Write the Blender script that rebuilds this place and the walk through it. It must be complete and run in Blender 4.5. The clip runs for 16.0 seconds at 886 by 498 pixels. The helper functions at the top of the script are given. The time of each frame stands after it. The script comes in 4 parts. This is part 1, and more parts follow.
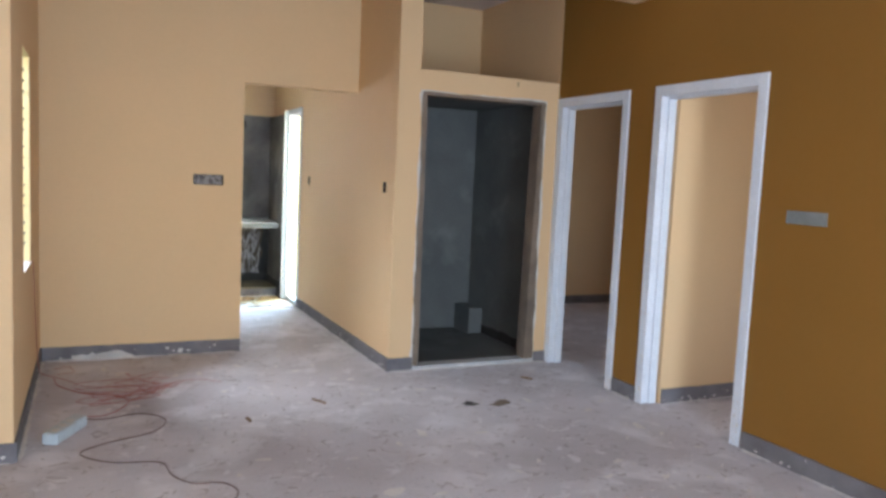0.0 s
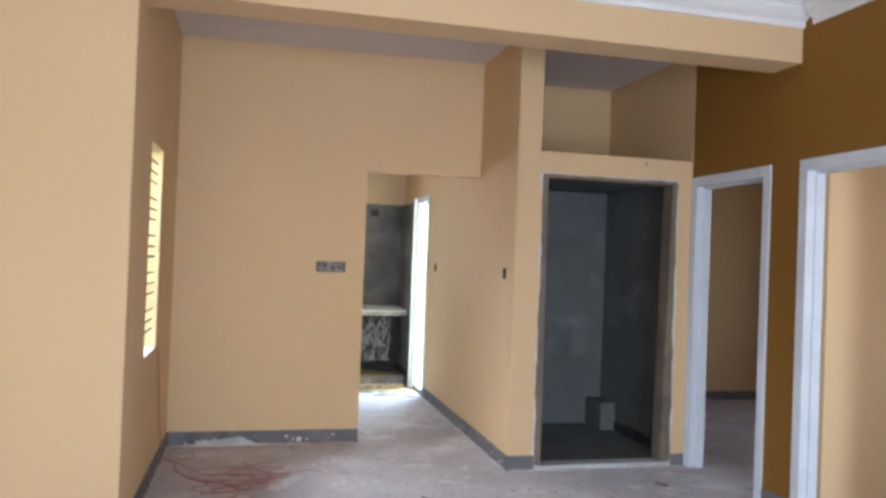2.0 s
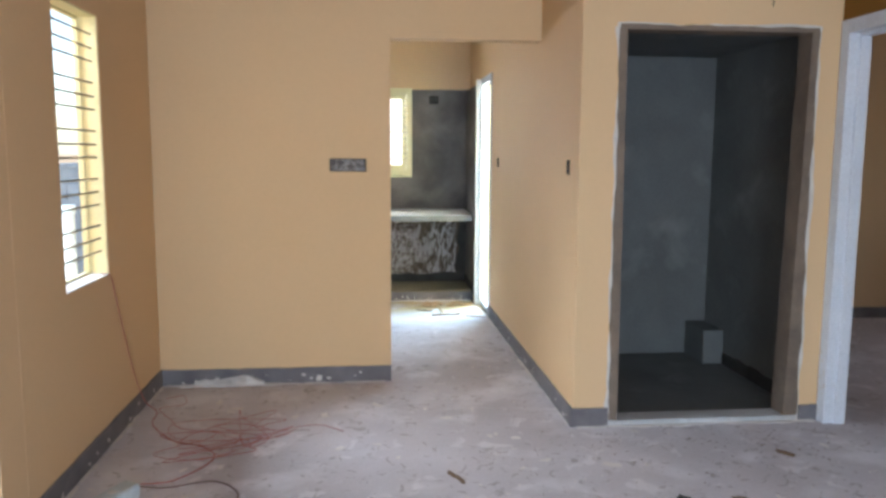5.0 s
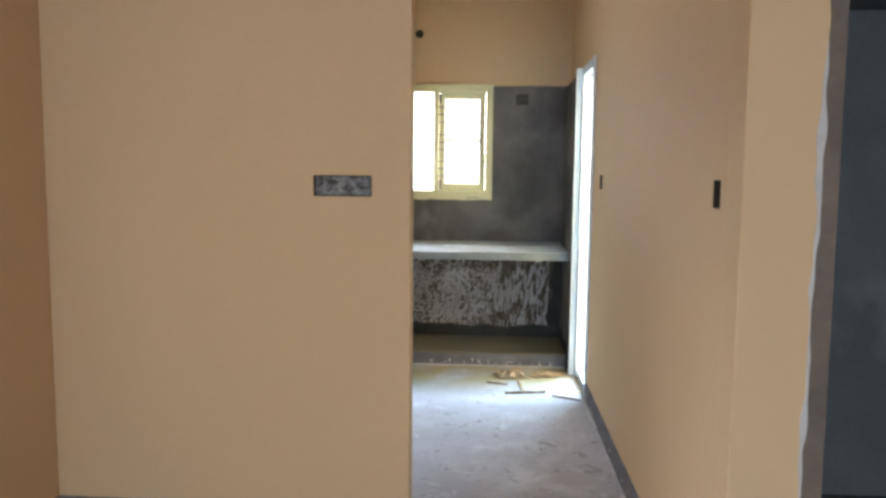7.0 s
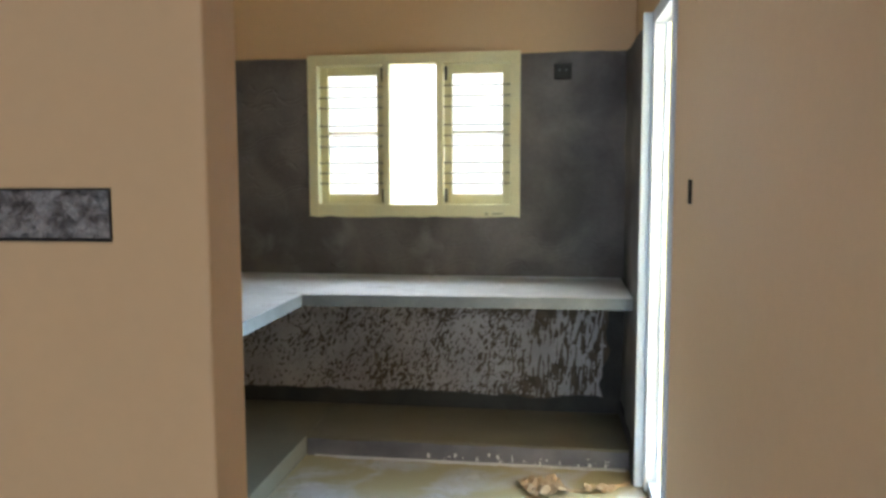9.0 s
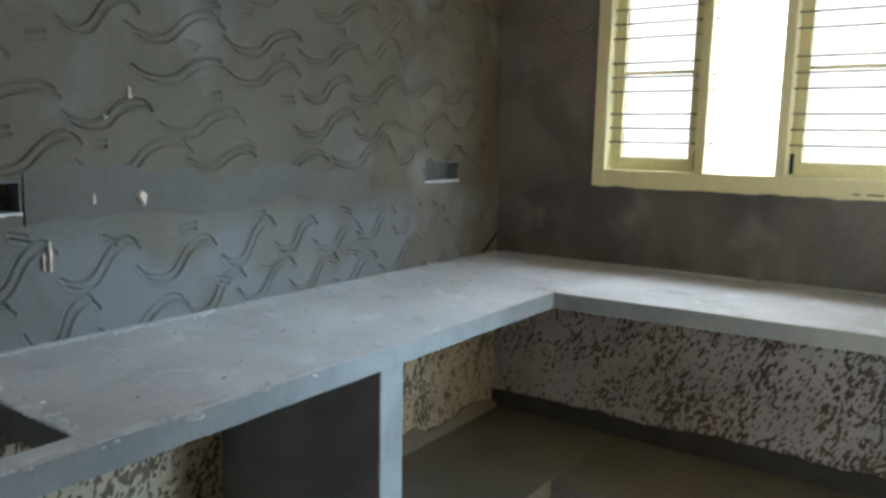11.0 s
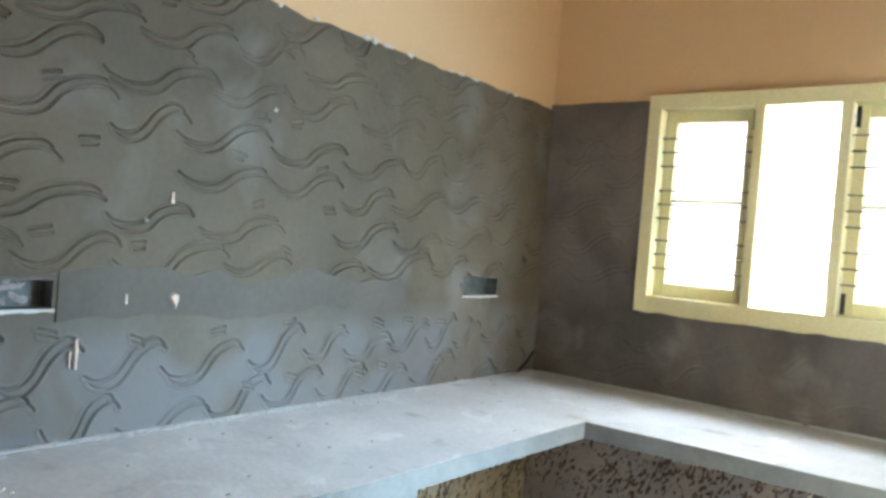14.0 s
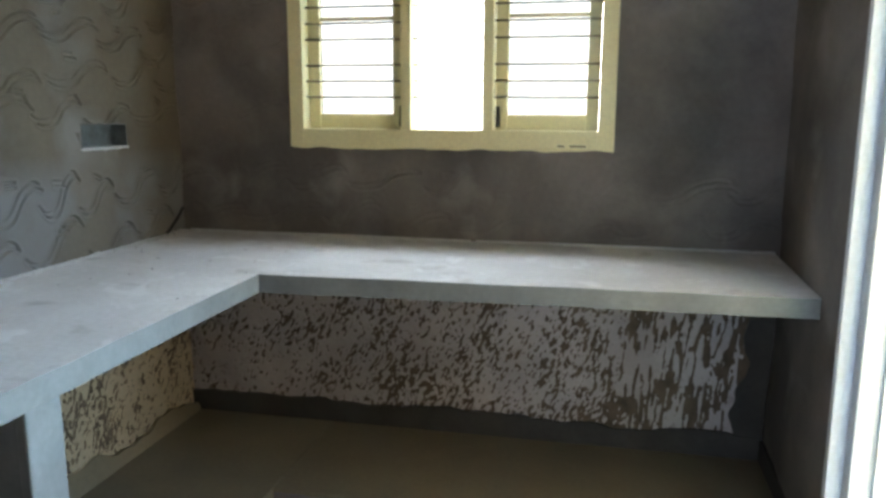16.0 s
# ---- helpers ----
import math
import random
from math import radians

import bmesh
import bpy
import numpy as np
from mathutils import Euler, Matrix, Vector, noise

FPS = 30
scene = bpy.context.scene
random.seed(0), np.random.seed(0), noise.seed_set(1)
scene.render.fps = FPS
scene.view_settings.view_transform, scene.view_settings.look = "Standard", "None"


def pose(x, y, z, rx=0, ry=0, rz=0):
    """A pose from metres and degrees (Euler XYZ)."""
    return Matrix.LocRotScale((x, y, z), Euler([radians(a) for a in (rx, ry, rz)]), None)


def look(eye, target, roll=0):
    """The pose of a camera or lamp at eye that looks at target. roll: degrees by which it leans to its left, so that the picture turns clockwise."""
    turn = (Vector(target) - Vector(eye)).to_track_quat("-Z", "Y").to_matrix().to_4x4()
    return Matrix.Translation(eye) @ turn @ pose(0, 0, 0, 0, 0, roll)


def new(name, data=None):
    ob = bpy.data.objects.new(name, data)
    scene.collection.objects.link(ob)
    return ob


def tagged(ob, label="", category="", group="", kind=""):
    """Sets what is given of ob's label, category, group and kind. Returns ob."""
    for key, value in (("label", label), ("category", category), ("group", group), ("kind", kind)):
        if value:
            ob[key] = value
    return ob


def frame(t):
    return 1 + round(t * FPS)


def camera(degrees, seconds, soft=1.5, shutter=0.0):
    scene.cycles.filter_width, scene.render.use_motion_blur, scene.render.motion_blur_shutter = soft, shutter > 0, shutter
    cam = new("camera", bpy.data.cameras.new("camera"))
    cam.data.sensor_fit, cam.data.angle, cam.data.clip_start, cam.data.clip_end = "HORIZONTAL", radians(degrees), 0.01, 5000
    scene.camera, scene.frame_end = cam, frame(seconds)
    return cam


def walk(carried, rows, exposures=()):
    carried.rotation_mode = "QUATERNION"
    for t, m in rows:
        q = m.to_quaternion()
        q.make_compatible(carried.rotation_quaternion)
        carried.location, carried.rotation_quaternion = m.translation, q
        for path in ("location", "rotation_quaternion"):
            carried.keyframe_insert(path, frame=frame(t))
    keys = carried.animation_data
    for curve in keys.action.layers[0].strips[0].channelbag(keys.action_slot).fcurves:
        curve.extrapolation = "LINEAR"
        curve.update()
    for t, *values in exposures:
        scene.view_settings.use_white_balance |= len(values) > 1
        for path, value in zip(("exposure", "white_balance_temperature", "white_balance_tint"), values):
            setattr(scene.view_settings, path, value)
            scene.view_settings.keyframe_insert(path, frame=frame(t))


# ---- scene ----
cam = camera(60.2, 16.0, soft=3.1)
PATH = [
    (0, (-0.51, -0.559, 1.478), (0.326, 1.248, 1.288), 2.6),
    (0.5, (-0.414, -0.421, 1.47), (0.197, 1.476, 1.302), 3.9),
    (1, (-0.336, -0.389, 1.472), (0.074, 1.564, 1.341), 3.2),
    (1.5, (-0.268, -0.405, 1.477), (0.153, 1.548, 1.377), 2.7),
    (2, (-0.247, -0.396, 1.467), (0.225, 1.548, 1.491), 2.1),
    (2.5, (-0.218, -0.399, 1.471), (0.263, 1.537, 1.608), 1.2),
    (2.8, (-0.182, -0.384, 1.481), (0.315, 1.553, 1.482), 1.1),
    (3, (-0.158, -0.379, 1.453), (0.335, 1.557, 1.36), 1.1),
    (3.2, (-0.171, -0.349, 1.415), (0.326, 1.576, 1.2), 1.2),
    (5.3, (0.524, 1.11, 1.447), (0.684, 3.088, 1.195), 0.3),
    (5.5, (0.574, 1.275, 1.45), (0.715, 3.254, 1.194), 0.3),
    (6, (0.744, 1.756, 1.449), (0.754, 3.743, 1.219), 0.1),
    (6.5, (0.82, 2.225, 1.433), (0.715, 4.214, 1.252), 0.9),
    (7, (0.87, 2.724, 1.431), (0.754, 4.71, 1.226), 0.6),
    (7.5, (0.937, 3.188, 1.458), (0.762, 5.173, 1.289), 0.3),
    (8, (0.969, 3.691, 1.433), (0.748, 5.674, 1.29), 0.4),
    (8.2, (0.993, 3.865, 1.438), (0.778, 5.846, 1.273), 0.1),
    (10.3, (1.087, 5.473, 1.372), (0.35, 7.321, 1.159), 0.6),
    (10.5, (1.085, 5.545, 1.368), (0.229, 7.335, 1.121), 0.8),
    (11, (1.055, 5.734, 1.381), (-0.07, 7.363, 1.097), 1.2),
    (11.5, (1.049, 5.8, 1.375), (-0.31, 7.236, 1.074), 1.1),
    (12, (1.075, 5.792, 1.397), (-0.511, 6.96, 1.053), 2.3),
    (12.5, (1.102, 5.787, 1.412), (-0.56, 6.842, 1.056), 3.9),
    (13, (1.101, 5.784, 1.421), (-0.534, 6.891, 1.103), 5.3),
    (13.5, (1.099, 5.788, 1.435), (-0.414, 7.087, 1.269), 5.1),
    (14, (1.086, 5.796, 1.436), (-0.171, 7.352, 1.408), 4.7),
    (14.5, (1.067, 5.814, 1.423), (0.081, 7.553, 1.389), 4.6),
    (15, (1.025, 5.838, 1.412), (0.24, 7.675, 1.313), 3.8),
    (15.5, (0.955, 5.885, 1.376), (0.372, 7.783, 1.139), 3.6),
    (16, (0.875, 6.074, 1.34), (0.465, 7.999, 0.982), 0.3),
]
walk(cam, [(t, look(eye, goal, roll)) for t, eye, goal, roll in PATH], 
     [(0, 1.38), (3, 1.3), (5.5, 1.32), (6.5, 1.08), (8, 0.82), (10.5, 0.58), (11, 0.62), (11.5, 0.76), (12.5, 1.34), (13.5, 1.48), (14, 1.44), (14.5, 0.88), (15, 0.42), (15.5, 0.37), (16, 0.66)])

# ---------------------------------------------------------------- light
world = bpy.data.worlds.new("sky")
scene.world = world
world.use_nodes = True
wn = world.node_tree
sky = wn.nodes.new("ShaderNodeTexSky")
sky.sky_type = "NISHITA"
sky.sun_disc = False
sky.sun_elevation = radians(53)
sky.sun_rotation = radians(184)
wn.links.new(sky.outputs["Color"], wn.nodes["Background"].inputs["Color"])
wn.nodes["Background"].inputs["Strength"].default_value = 0.15

sun = new("sun", bpy.data.lights.new("sun", "SUN"))
sun.data.energy, sun.data.angle, sun.data.color = 4.0, radians(0.6), (1.0, 0.95, 0.86)
sun.matrix_world = look((0, 0, 30), (0.05 * 30, 0.6 * 30, 30 - 0.8 * 30))


def opening_light(name, eye, target, w, h, power, color=(0.74, 0.86, 1.0)):
    """Daylight that enters through one opening of the house."""
    lamp = new(name, bpy.data.lights.new(name, "AREA"))
    lamp.data.shape, lamp.data.size, lamp.data.size_y = "RECTANGLE", w, h
    lamp.data.energy, lamp.data.color = power, color
    lamp.matrix_world = look(eye, target)
    return lamp


opening_light("daylight_kitchen_window", (0.295, 9.44, 2.62), (0.295, 8.0, 0.95), 1.7, 0.8, 130)
opening_light("daylight_kitchen_yard", (0.6, 9.62, 1.8), (0.6, 8.0, 1.65), 2.9, 1.7, 185, (0.86, 0.93, 1.0))
opening_light("daylight_kitchen_door", (3.3, 9.5, 2.35), (0.9, 7.1, 0.8), 3.6, 2.8, 620, (0.52, 0.77, 1.0))
opening_light("daylight_back_yard", (3.7, 8.0, 1.75), (-0.8, 7.75, 1.5), 1.3, 2.2, 120, (0.58, 0.80, 1.0))
opening_light("daylight_alcove_window", (-3.0, 4.5, 2.9), (1.5, 5.1, 0.9), 2.4, 1.0, 150, (0.74, 0.86, 1.0))
# the next four shine through unseen openings, added to light the rooms
opening_light("unseen_front_door_light", (0.75, -2.62, 1.1), (0.75, 1, 1.1), 1.3, 2.0, 92, (0.63, 0.80, 1.0))
opening_light("unseen_front_window_light", (-1.4, -2.62, 1.5), (-1.0, 1, 1.2), 1.4, 1.15, 18, (0.63, 0.80, 1.0))
opening_light("unseen_bedroom_window_light", (3.9, 0.18, 1.5), (3.7, 3, 1.2), 1.1, 1.1, 8)
opening_light("unseen_back_room_window_light", (5.98, 5.0, 1.5), (3, 5.2, 1.2), 0.9, 1.0, 5)

# ---------------------------------------------------------------- materials


def mat(name, color, dark=None, scale=3.0, fine=60.0, rough=0.8, bump=0.15, depth=0.004, spots=None, spot_scale=5.0,
        spot_at=0.62, metal=0.0, spread=0.5, stretch=(1, 1, 1), grit=0.06, marks=(), drift=None):
    """A worn surface: two tones over large patches, fine grain, stains with an edge of their own, and relief."""
    m = bpy.data.materials.new(name)
    m.use_nodes = True
    n, l = m.node_tree.nodes, m.node_tree.links
    p = n["Principled BSDF"]
    p.inputs["Roughness"].default_value, p.inputs["Metallic"].default_value = rough, metal
    p.inputs["Specular IOR Level"].default_value = 0.2
    tc, mp = n.new("ShaderNodeTexCoord"), n.new("ShaderNodeMapping")
    mp.inputs["Scale"].default_value = stretch
    l.new(tc.outputs["Object"], mp.inputs["Vector"])

    def tex(s, detail=6.0, distort=0.0):
        t = n.new("ShaderNodeTexNoise")
        t.inputs["Scale"].default_value, t.inputs["Detail"].default_value = s, detail
        t.inputs["Distortion"].default_value = distort
        l.new(mp.outputs["Vector"], t.inputs["Vector"])
        return t.outputs["Fac"]

    def ramp(fac, a, b, lo, hi):
        r = n.new("ShaderNodeValToRGB")
        r.color_ramp.elements[0].position, r.color_ramp.elements[0].color = lo, (*a, 1)
        r.color_ramp.elements[1].position, r.color_ramp.elements[1].color = hi, (*b, 1)
        l.new(fac, r.inputs["Fac"])
        return r.outputs["Color"]

    def mix(fac, a, b, kind="MIX"):
        x = n.new("ShaderNodeMix")
        x.data_type, x.blend_type = "RGBA", kind
        if isinstance(fac, float):
            x.inputs["Factor"].default_value = fac
        else:
            l.new(fac, x.inputs["Factor"])
        for s, v in ((6, a), (7, b)):
            if isinstance(v, tuple):
                x.inputs[s].default_value = (*v, 1)
            else:
                l.new(v, x.inputs[s])
        return x.outputs[2]

    dark = dark or tuple(c * 0.82 for c in color)
    big, grain = tex(scale, 9.0, 0.3), tex(fine, 4.0)
    c = ramp(big, dark, color, 0.5 - spread * 0.4, 0.5 + spread * 0.4)
    g = ramp(grain, (1 - grit,) * 3, (1 + grit,) * 3, 0.3, 0.7)
    c = mix(1.0, c, g, "MULTIPLY")
    if spots:
        mask = ramp(tex(spot_scale, 10.0, 0.35), (0, 0, 0), (1, 1, 1), spot_at, spot_at + 0.16)
        c = mix(mask, c, spots)
    for k, tone in enumerate(marks):
        fleck = ramp(tex(7.0 + 5 * k, 12.0, 0.8 + k), (0, 0, 0), (0.7, 0.7, 0.7), 0.60, 0.66)
        c = mix(fleck, c, tone)
    if drift:
        # a second tone that grows along one axis, broken up by noise
        tone, y0, y1, axis = drift
        xyz, fade = n.new("ShaderNodeSeparateXYZ"), n.new("ShaderNodeMapRange")
        l.new(tc.outputs["Object"], xyz.inputs["Vector"])
        fade.inputs["From Min"].default_value, fade.inputs["From Max"].default_value = y0, y1
        l.new(xyz.outputs[axis], fade.inputs["Value"])
        both = n.new("ShaderNodeMath")
        both.operation = "MULTIPLY"
        l.new(fade.outputs["Result"], both.inputs[0])
        l.new(ramp(tex(3.5, 9.0, 0.6), (0.25, 0.25, 0.25), (1, 1, 1), 0.35, 0.55), both.inputs[1])
        c = mix(both.outputs[0], c, tone)
    l.new(c, p.inputs["Base Color"])
    add = n.new("ShaderNodeMath")
    add.operation = "MULTIPLY_ADD"
    l.new(grain, add.inputs[0])
    add.inputs[1].default_value = 0.35
    l.new(tex(scale * 4, 8.0, 0.3), add.inputs[2])
    b = n.new("ShaderNodeBump")
    b.inputs["Strength"].default_value, b.inputs["Distance"].default_value = bump, depth
    l.new(add.outputs[0], b.inputs["Height"])
    l.new(b.outputs["Normal"], p.inputs["Normal"])
    r = n.new("ShaderNodeMapRange")
    r.inputs["To Min"].default_value, r.inputs["To Max"].default_value = max(0.05, rough - 0.1), min(1.0, rough + 0.08)
    l.new(big, r.inputs["Value"])
    l.new(r.outputs["Result"], p.inputs["Roughness"])
    return m


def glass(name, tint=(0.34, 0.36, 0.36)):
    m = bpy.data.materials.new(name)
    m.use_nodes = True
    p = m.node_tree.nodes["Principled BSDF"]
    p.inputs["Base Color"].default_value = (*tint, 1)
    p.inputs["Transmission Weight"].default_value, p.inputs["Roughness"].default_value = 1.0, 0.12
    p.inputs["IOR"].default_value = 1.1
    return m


M_BEIGE = mat("beige_wall_paint", (0.725, 0.503, 0.292), (0.695, 0.478, 0.272), 0.7, 40, 0.8, 0.03, 0.001, grit=0.012)
M_BROWN = mat("ochre_brown_wall_paint", (0.265, 0.125, 0.026), (0.24, 0.112, 0.022), 0.7, 40, 0.75, 0.03, 0.001, grit=0.012)
M_CEIL = mat("white_ceiling_paint", (0.70, 0.64, 0.62), (0.64, 0.585, 0.57), 1.2, 90, 0.8, 0.1, 0.002)
M_CORNICE = mat("white_gypsum", (0.83, 0.81, 0.80), (0.78, 0.76, 0.75), 2, 90, 0.45, 0.1, 0.002)
M_FLOOR = mat("dusty_concrete_floor", (0.58, 0.545, 0.57), (0.43, 0.395, 0.405), 1.3, 70, 0.85, 0.3, 0.004,
              (0.65, 0.62, 0.64), 2.3, 0.52, marks=((0.66, 0.63, 0.64), (0.30, 0.26, 0.25)), drift=((0.40, 0.32, 0.175), 7.45, 7.9, "Y"))
M_SKIRT = mat("grey_cement_skirting", (0.215, 0.20, 0.21), (0.14, 0.13, 0.14), 6, 90, 0.8, 0.4, 0.004, (0.42, 0.41, 0.40), 9, 0.68)
M_PUTTY = mat("white_putty", (0.70, 0.66, 0.62), (0.56, 0.52, 0.49), 8, 80, 0.85, 0.5, 0.004)
M_FRAME = mat("white_door_paint", (0.72, 0.75, 0.81), (0.65, 0.68, 0.74), 5, 70, 0.5, 0.25, 0.002, (0.60, 0.59, 0.58), 9, 0.66)
M_CEMENT = mat("grey_cement_plaster", (0.162, 0.137, 0.100), (0.100, 0.084, 0.062), 2.2, 55, 0.72, 0.35, 0.005,
               (0.19, 0.178, 0.158), 2.6, 0.56, drift=((0.168, 0.166, 0.162), 1.20, 1.08, "Z"))
M_PATCH = mat("smoothed_cement_patch", (0.142, 0.128, 0.110), (0.10, 0.09, 0.078), 2.5, 50, 0.78, 0.3, 0.003)
M_DARKCEMENT = mat("dark_damp_cement_plaster", (0.205, 0.183, 0.167), (0.105, 0.095, 0.088), 2.4, 50, 0.75, 0.5, 0.008,
                   (0.235, 0.22, 0.21), 4.2, 0.58, spread=0.32)
M_BATH = mat("bare_bathroom_plaster", (0.175, 0.180, 0.178), (0.118, 0.120, 0.118), 2.4, 50, 0.85, 0.5, 0.006, (0.205, 0.21, 0.205), 3.0, 0.58, spread=0.7)
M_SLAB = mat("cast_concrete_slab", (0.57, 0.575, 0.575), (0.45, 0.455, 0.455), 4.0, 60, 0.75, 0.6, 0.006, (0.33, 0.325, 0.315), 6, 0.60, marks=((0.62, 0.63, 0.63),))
M_CRUST = mat("pale_cement_crust", (0.60, 0.605, 0.60), (0.42, 0.42, 0.415), 14, 70, 0.85, 0.6, 0.004)
# slab sides and uprights: their shade is put into this darker tone
M_SLABEDGE = mat("smooth_concrete_shaded_edge", (0.245, 0.255, 0.25), (0.175, 0.182, 0.18), 5.0, 60, 0.7, 0.25, 0.003)
M_RAW = mat("raw_brown_render", (0.25, 0.19, 0.145), (0.16, 0.125, 0.10), 5, 50, 0.9, 0.5, 0.006)
M_PLATFORM = mat("brown_cement_platform", (0.195, 0.165, 0.115), (0.14, 0.12, 0.084), 2.6, 60, 0.8, 0.3, 0.004)
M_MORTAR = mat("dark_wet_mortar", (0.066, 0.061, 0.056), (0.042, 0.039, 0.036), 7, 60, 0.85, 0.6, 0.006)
M_CREAMWALL = mat("cream_limewash", (0.47, 0.39, 0.27), (0.34, 0.28, 0.195), 3, 60, 0.85, 0.3, 0.004, (0.25, 0.22, 0.17), 16, 0.66)
M_GREYWASH = mat("grey_white_limewash", (0.45, 0.405, 0.395), (0.30, 0.268, 0.26), 3, 60, 0.85, 0.3, 0.004, (0.17, 0.15, 0.135), 16, 0.62)
M_HACK = mat("dark_hack_mark", (0.145, 0.112, 0.080), (0.075, 0.058, 0.042), 20, 90, 0.9, 0.5, 0.004)
M_CREAM = mat("cream_window_enamel", (0.80, 0.74, 0.45), (0.74, 0.68, 0.40), 4, 80, 0.4, 0.15, 0.002)
M_YELLOW = mat("pale_yellow_reveal_paint", (0.84, 0.77, 0.46), (0.78, 0.71, 0.42), 3, 80, 0.6, 0.15, 0.002)
M_ROD = mat("dark_iron_rod", (0.28, 0.24, 0.17), (0.14, 0.12, 0.085), 20, 120, 0.5, 0.2, 0.001, metal=0.6)
M_BOX = mat("dull_socket_box_steel", (0.17, 0.19, 0.19), (0.10, 0.11, 0.105), 30, 120, 0.6, 0.3, 0.002, metal=0.2)
# near-black tone: recess shade put into the colour, also used for thin marks
M_DARK = mat("recess_shade_and_marks", (0.06, 0.05, 0.042), (0.035, 0.03, 0.026), 20, 90, 0.9, 0.5, 0.004)
M_FILM = mat("crumpled_clear_film", (0.60, 0.56, 0.54), (0.12, 0.10, 0.095), 45, 150, 0.22, 0.9, 0.01)
M_PVC = mat("white_pvc", (0.78, 0.77, 0.74), (0.70, 0.69, 0.66), 12, 90, 0.35, 0.1, 0.001)
M_PINKPUTTY = mat("pale_wall_putty", (0.72, 0.58, 0.48), (0.60, 0.47, 0.39), 20, 90, 0.8, 0.4, 0.003)
M_WIRE = mat("red_wire_insulation", (0.42, 0.13, 0.11), (0.33, 0.10, 0.085), 20, 90, 0.5, 0.1, 0.001)
M_CABLE = mat("maroon_cable_insulation", (0.17, 0.105, 0.10), (0.12, 0.075, 0.07), 20, 90, 0.5, 0.1, 0.001)
M_STRIPBOX = mat("off_white_plastic", (0.52, 0.57, 0.59), (0.42, 0.46, 0.48), 20, 90, 0.45, 0.15, 0.001, (0.35, 0.33, 0.30), 18, 0.66)
M_BLACK = mat("black_plastic", (0.03, 0.03, 0.03), (0.02, 0.02, 0.02), 20, 90, 0.5, 0.1, 0.001)
M_CARD = mat("brown_packing_paper", (0.46, 0.32, 0.19), (0.34, 0.22, 0.12), 12, 70, 0.85, 0.5, 0.004)
M_WOOD = mat("weathered_wood_sliver", (0.24, 0.16, 0.10), (0.14, 0.09, 0.06), 10, 120, 0.85, 0.5, 0.004, stretch=(1, 8, 1))
M_GROUND = mat("dry_soil", (0.34, 0.27, 0.19), (0.25, 0.19, 0.13), 0.8, 30, 0.95, 0.6, 0.03, (0.16, 0.17, 0.07), 0.5, 0.62)
M_BLOCKWALL = mat("grey_concrete_block", (0.12, 0.135, 0.155), (0.08, 0.09, 0.105), 3, 40, 0.9, 0.5, 0.006)
M_COMPOUND = mat("cream_compound_wall_paint", (0.44, 0.37, 0.19), (0.38, 0.31, 0.16), 1.5, 60, 0.8, 0.2, 0.003)
M_BLUE = mat("pale_blue_paint", (0.50, 0.64, 0.72), (0.44, 0.57, 0.65), 4, 60, 0.5, 0.1, 0.002)
# dark tints that only hold back the glare of the lamps behind the panes
M_GLASS = glass("glare_cutting_glass", (0.048, 0.050, 0.050))
M_MIDGLASS = glass("glare_cutting_middle_glass", (0.11, 0.115, 0.115))

# ---------------------------------------------------------------- mesh helpers


def box(bm, x0, y0, z0, x1, y1, z1, bevel=0.0):
    made = bmesh.ops.create_cube(bm, size=1.0)["verts"]
    for v in made:
        v.co = Vector(((x0 + x1) / 2 + v.co.x * abs(x1 - x0), (y0 + y1) / 2 + v.co.y * abs(y1 - y0),
                       (z0 + z1) / 2 + v.co.z * abs(z1 - z0)))
    if bevel:
        edges = list({e for v in made for e in v.link_edges})
        bmesh.ops.bevel(bm, geom=edges, offset=bevel, segments=2, profile=0.6, affect="EDGES")
    return bm


def part(name, bm, material, parent=None, label="", smooth=False):
    me = bpy.data.meshes.new(name)
    bm.to_mesh(me)
    bm.free()
    me.materials.append(material)
    if smooth:
        me.polygons.foreach_set("use_smooth", [True] * len(me.polygons))
    ob = new(name, me)
    if parent:
        ob.parent = parent
    if label:
        ob["label"] = label
    return ob


def block(name, material, dims, parent=None, label="", bevel=0.0):
    return part(name, box(bmesh.new(), *dims, bevel), material, parent, label)


def setting(ob, label="", category=""):
    return tagged(ob, label, category, kind="structure")


def thing(name, label, category, at=(0, 0, 0), group="", kind=""):
    ob = tagged(new(name), label, category, group, kind)
    ob.empty_display_size = 0.05
    ob.location = at
    return ob


def under(ob, parent):
    """Parent ob without moving it."""
    ob.parent = parent
    ob.matrix_parent_inverse = Matrix.Translation(-parent.location)
    return ob


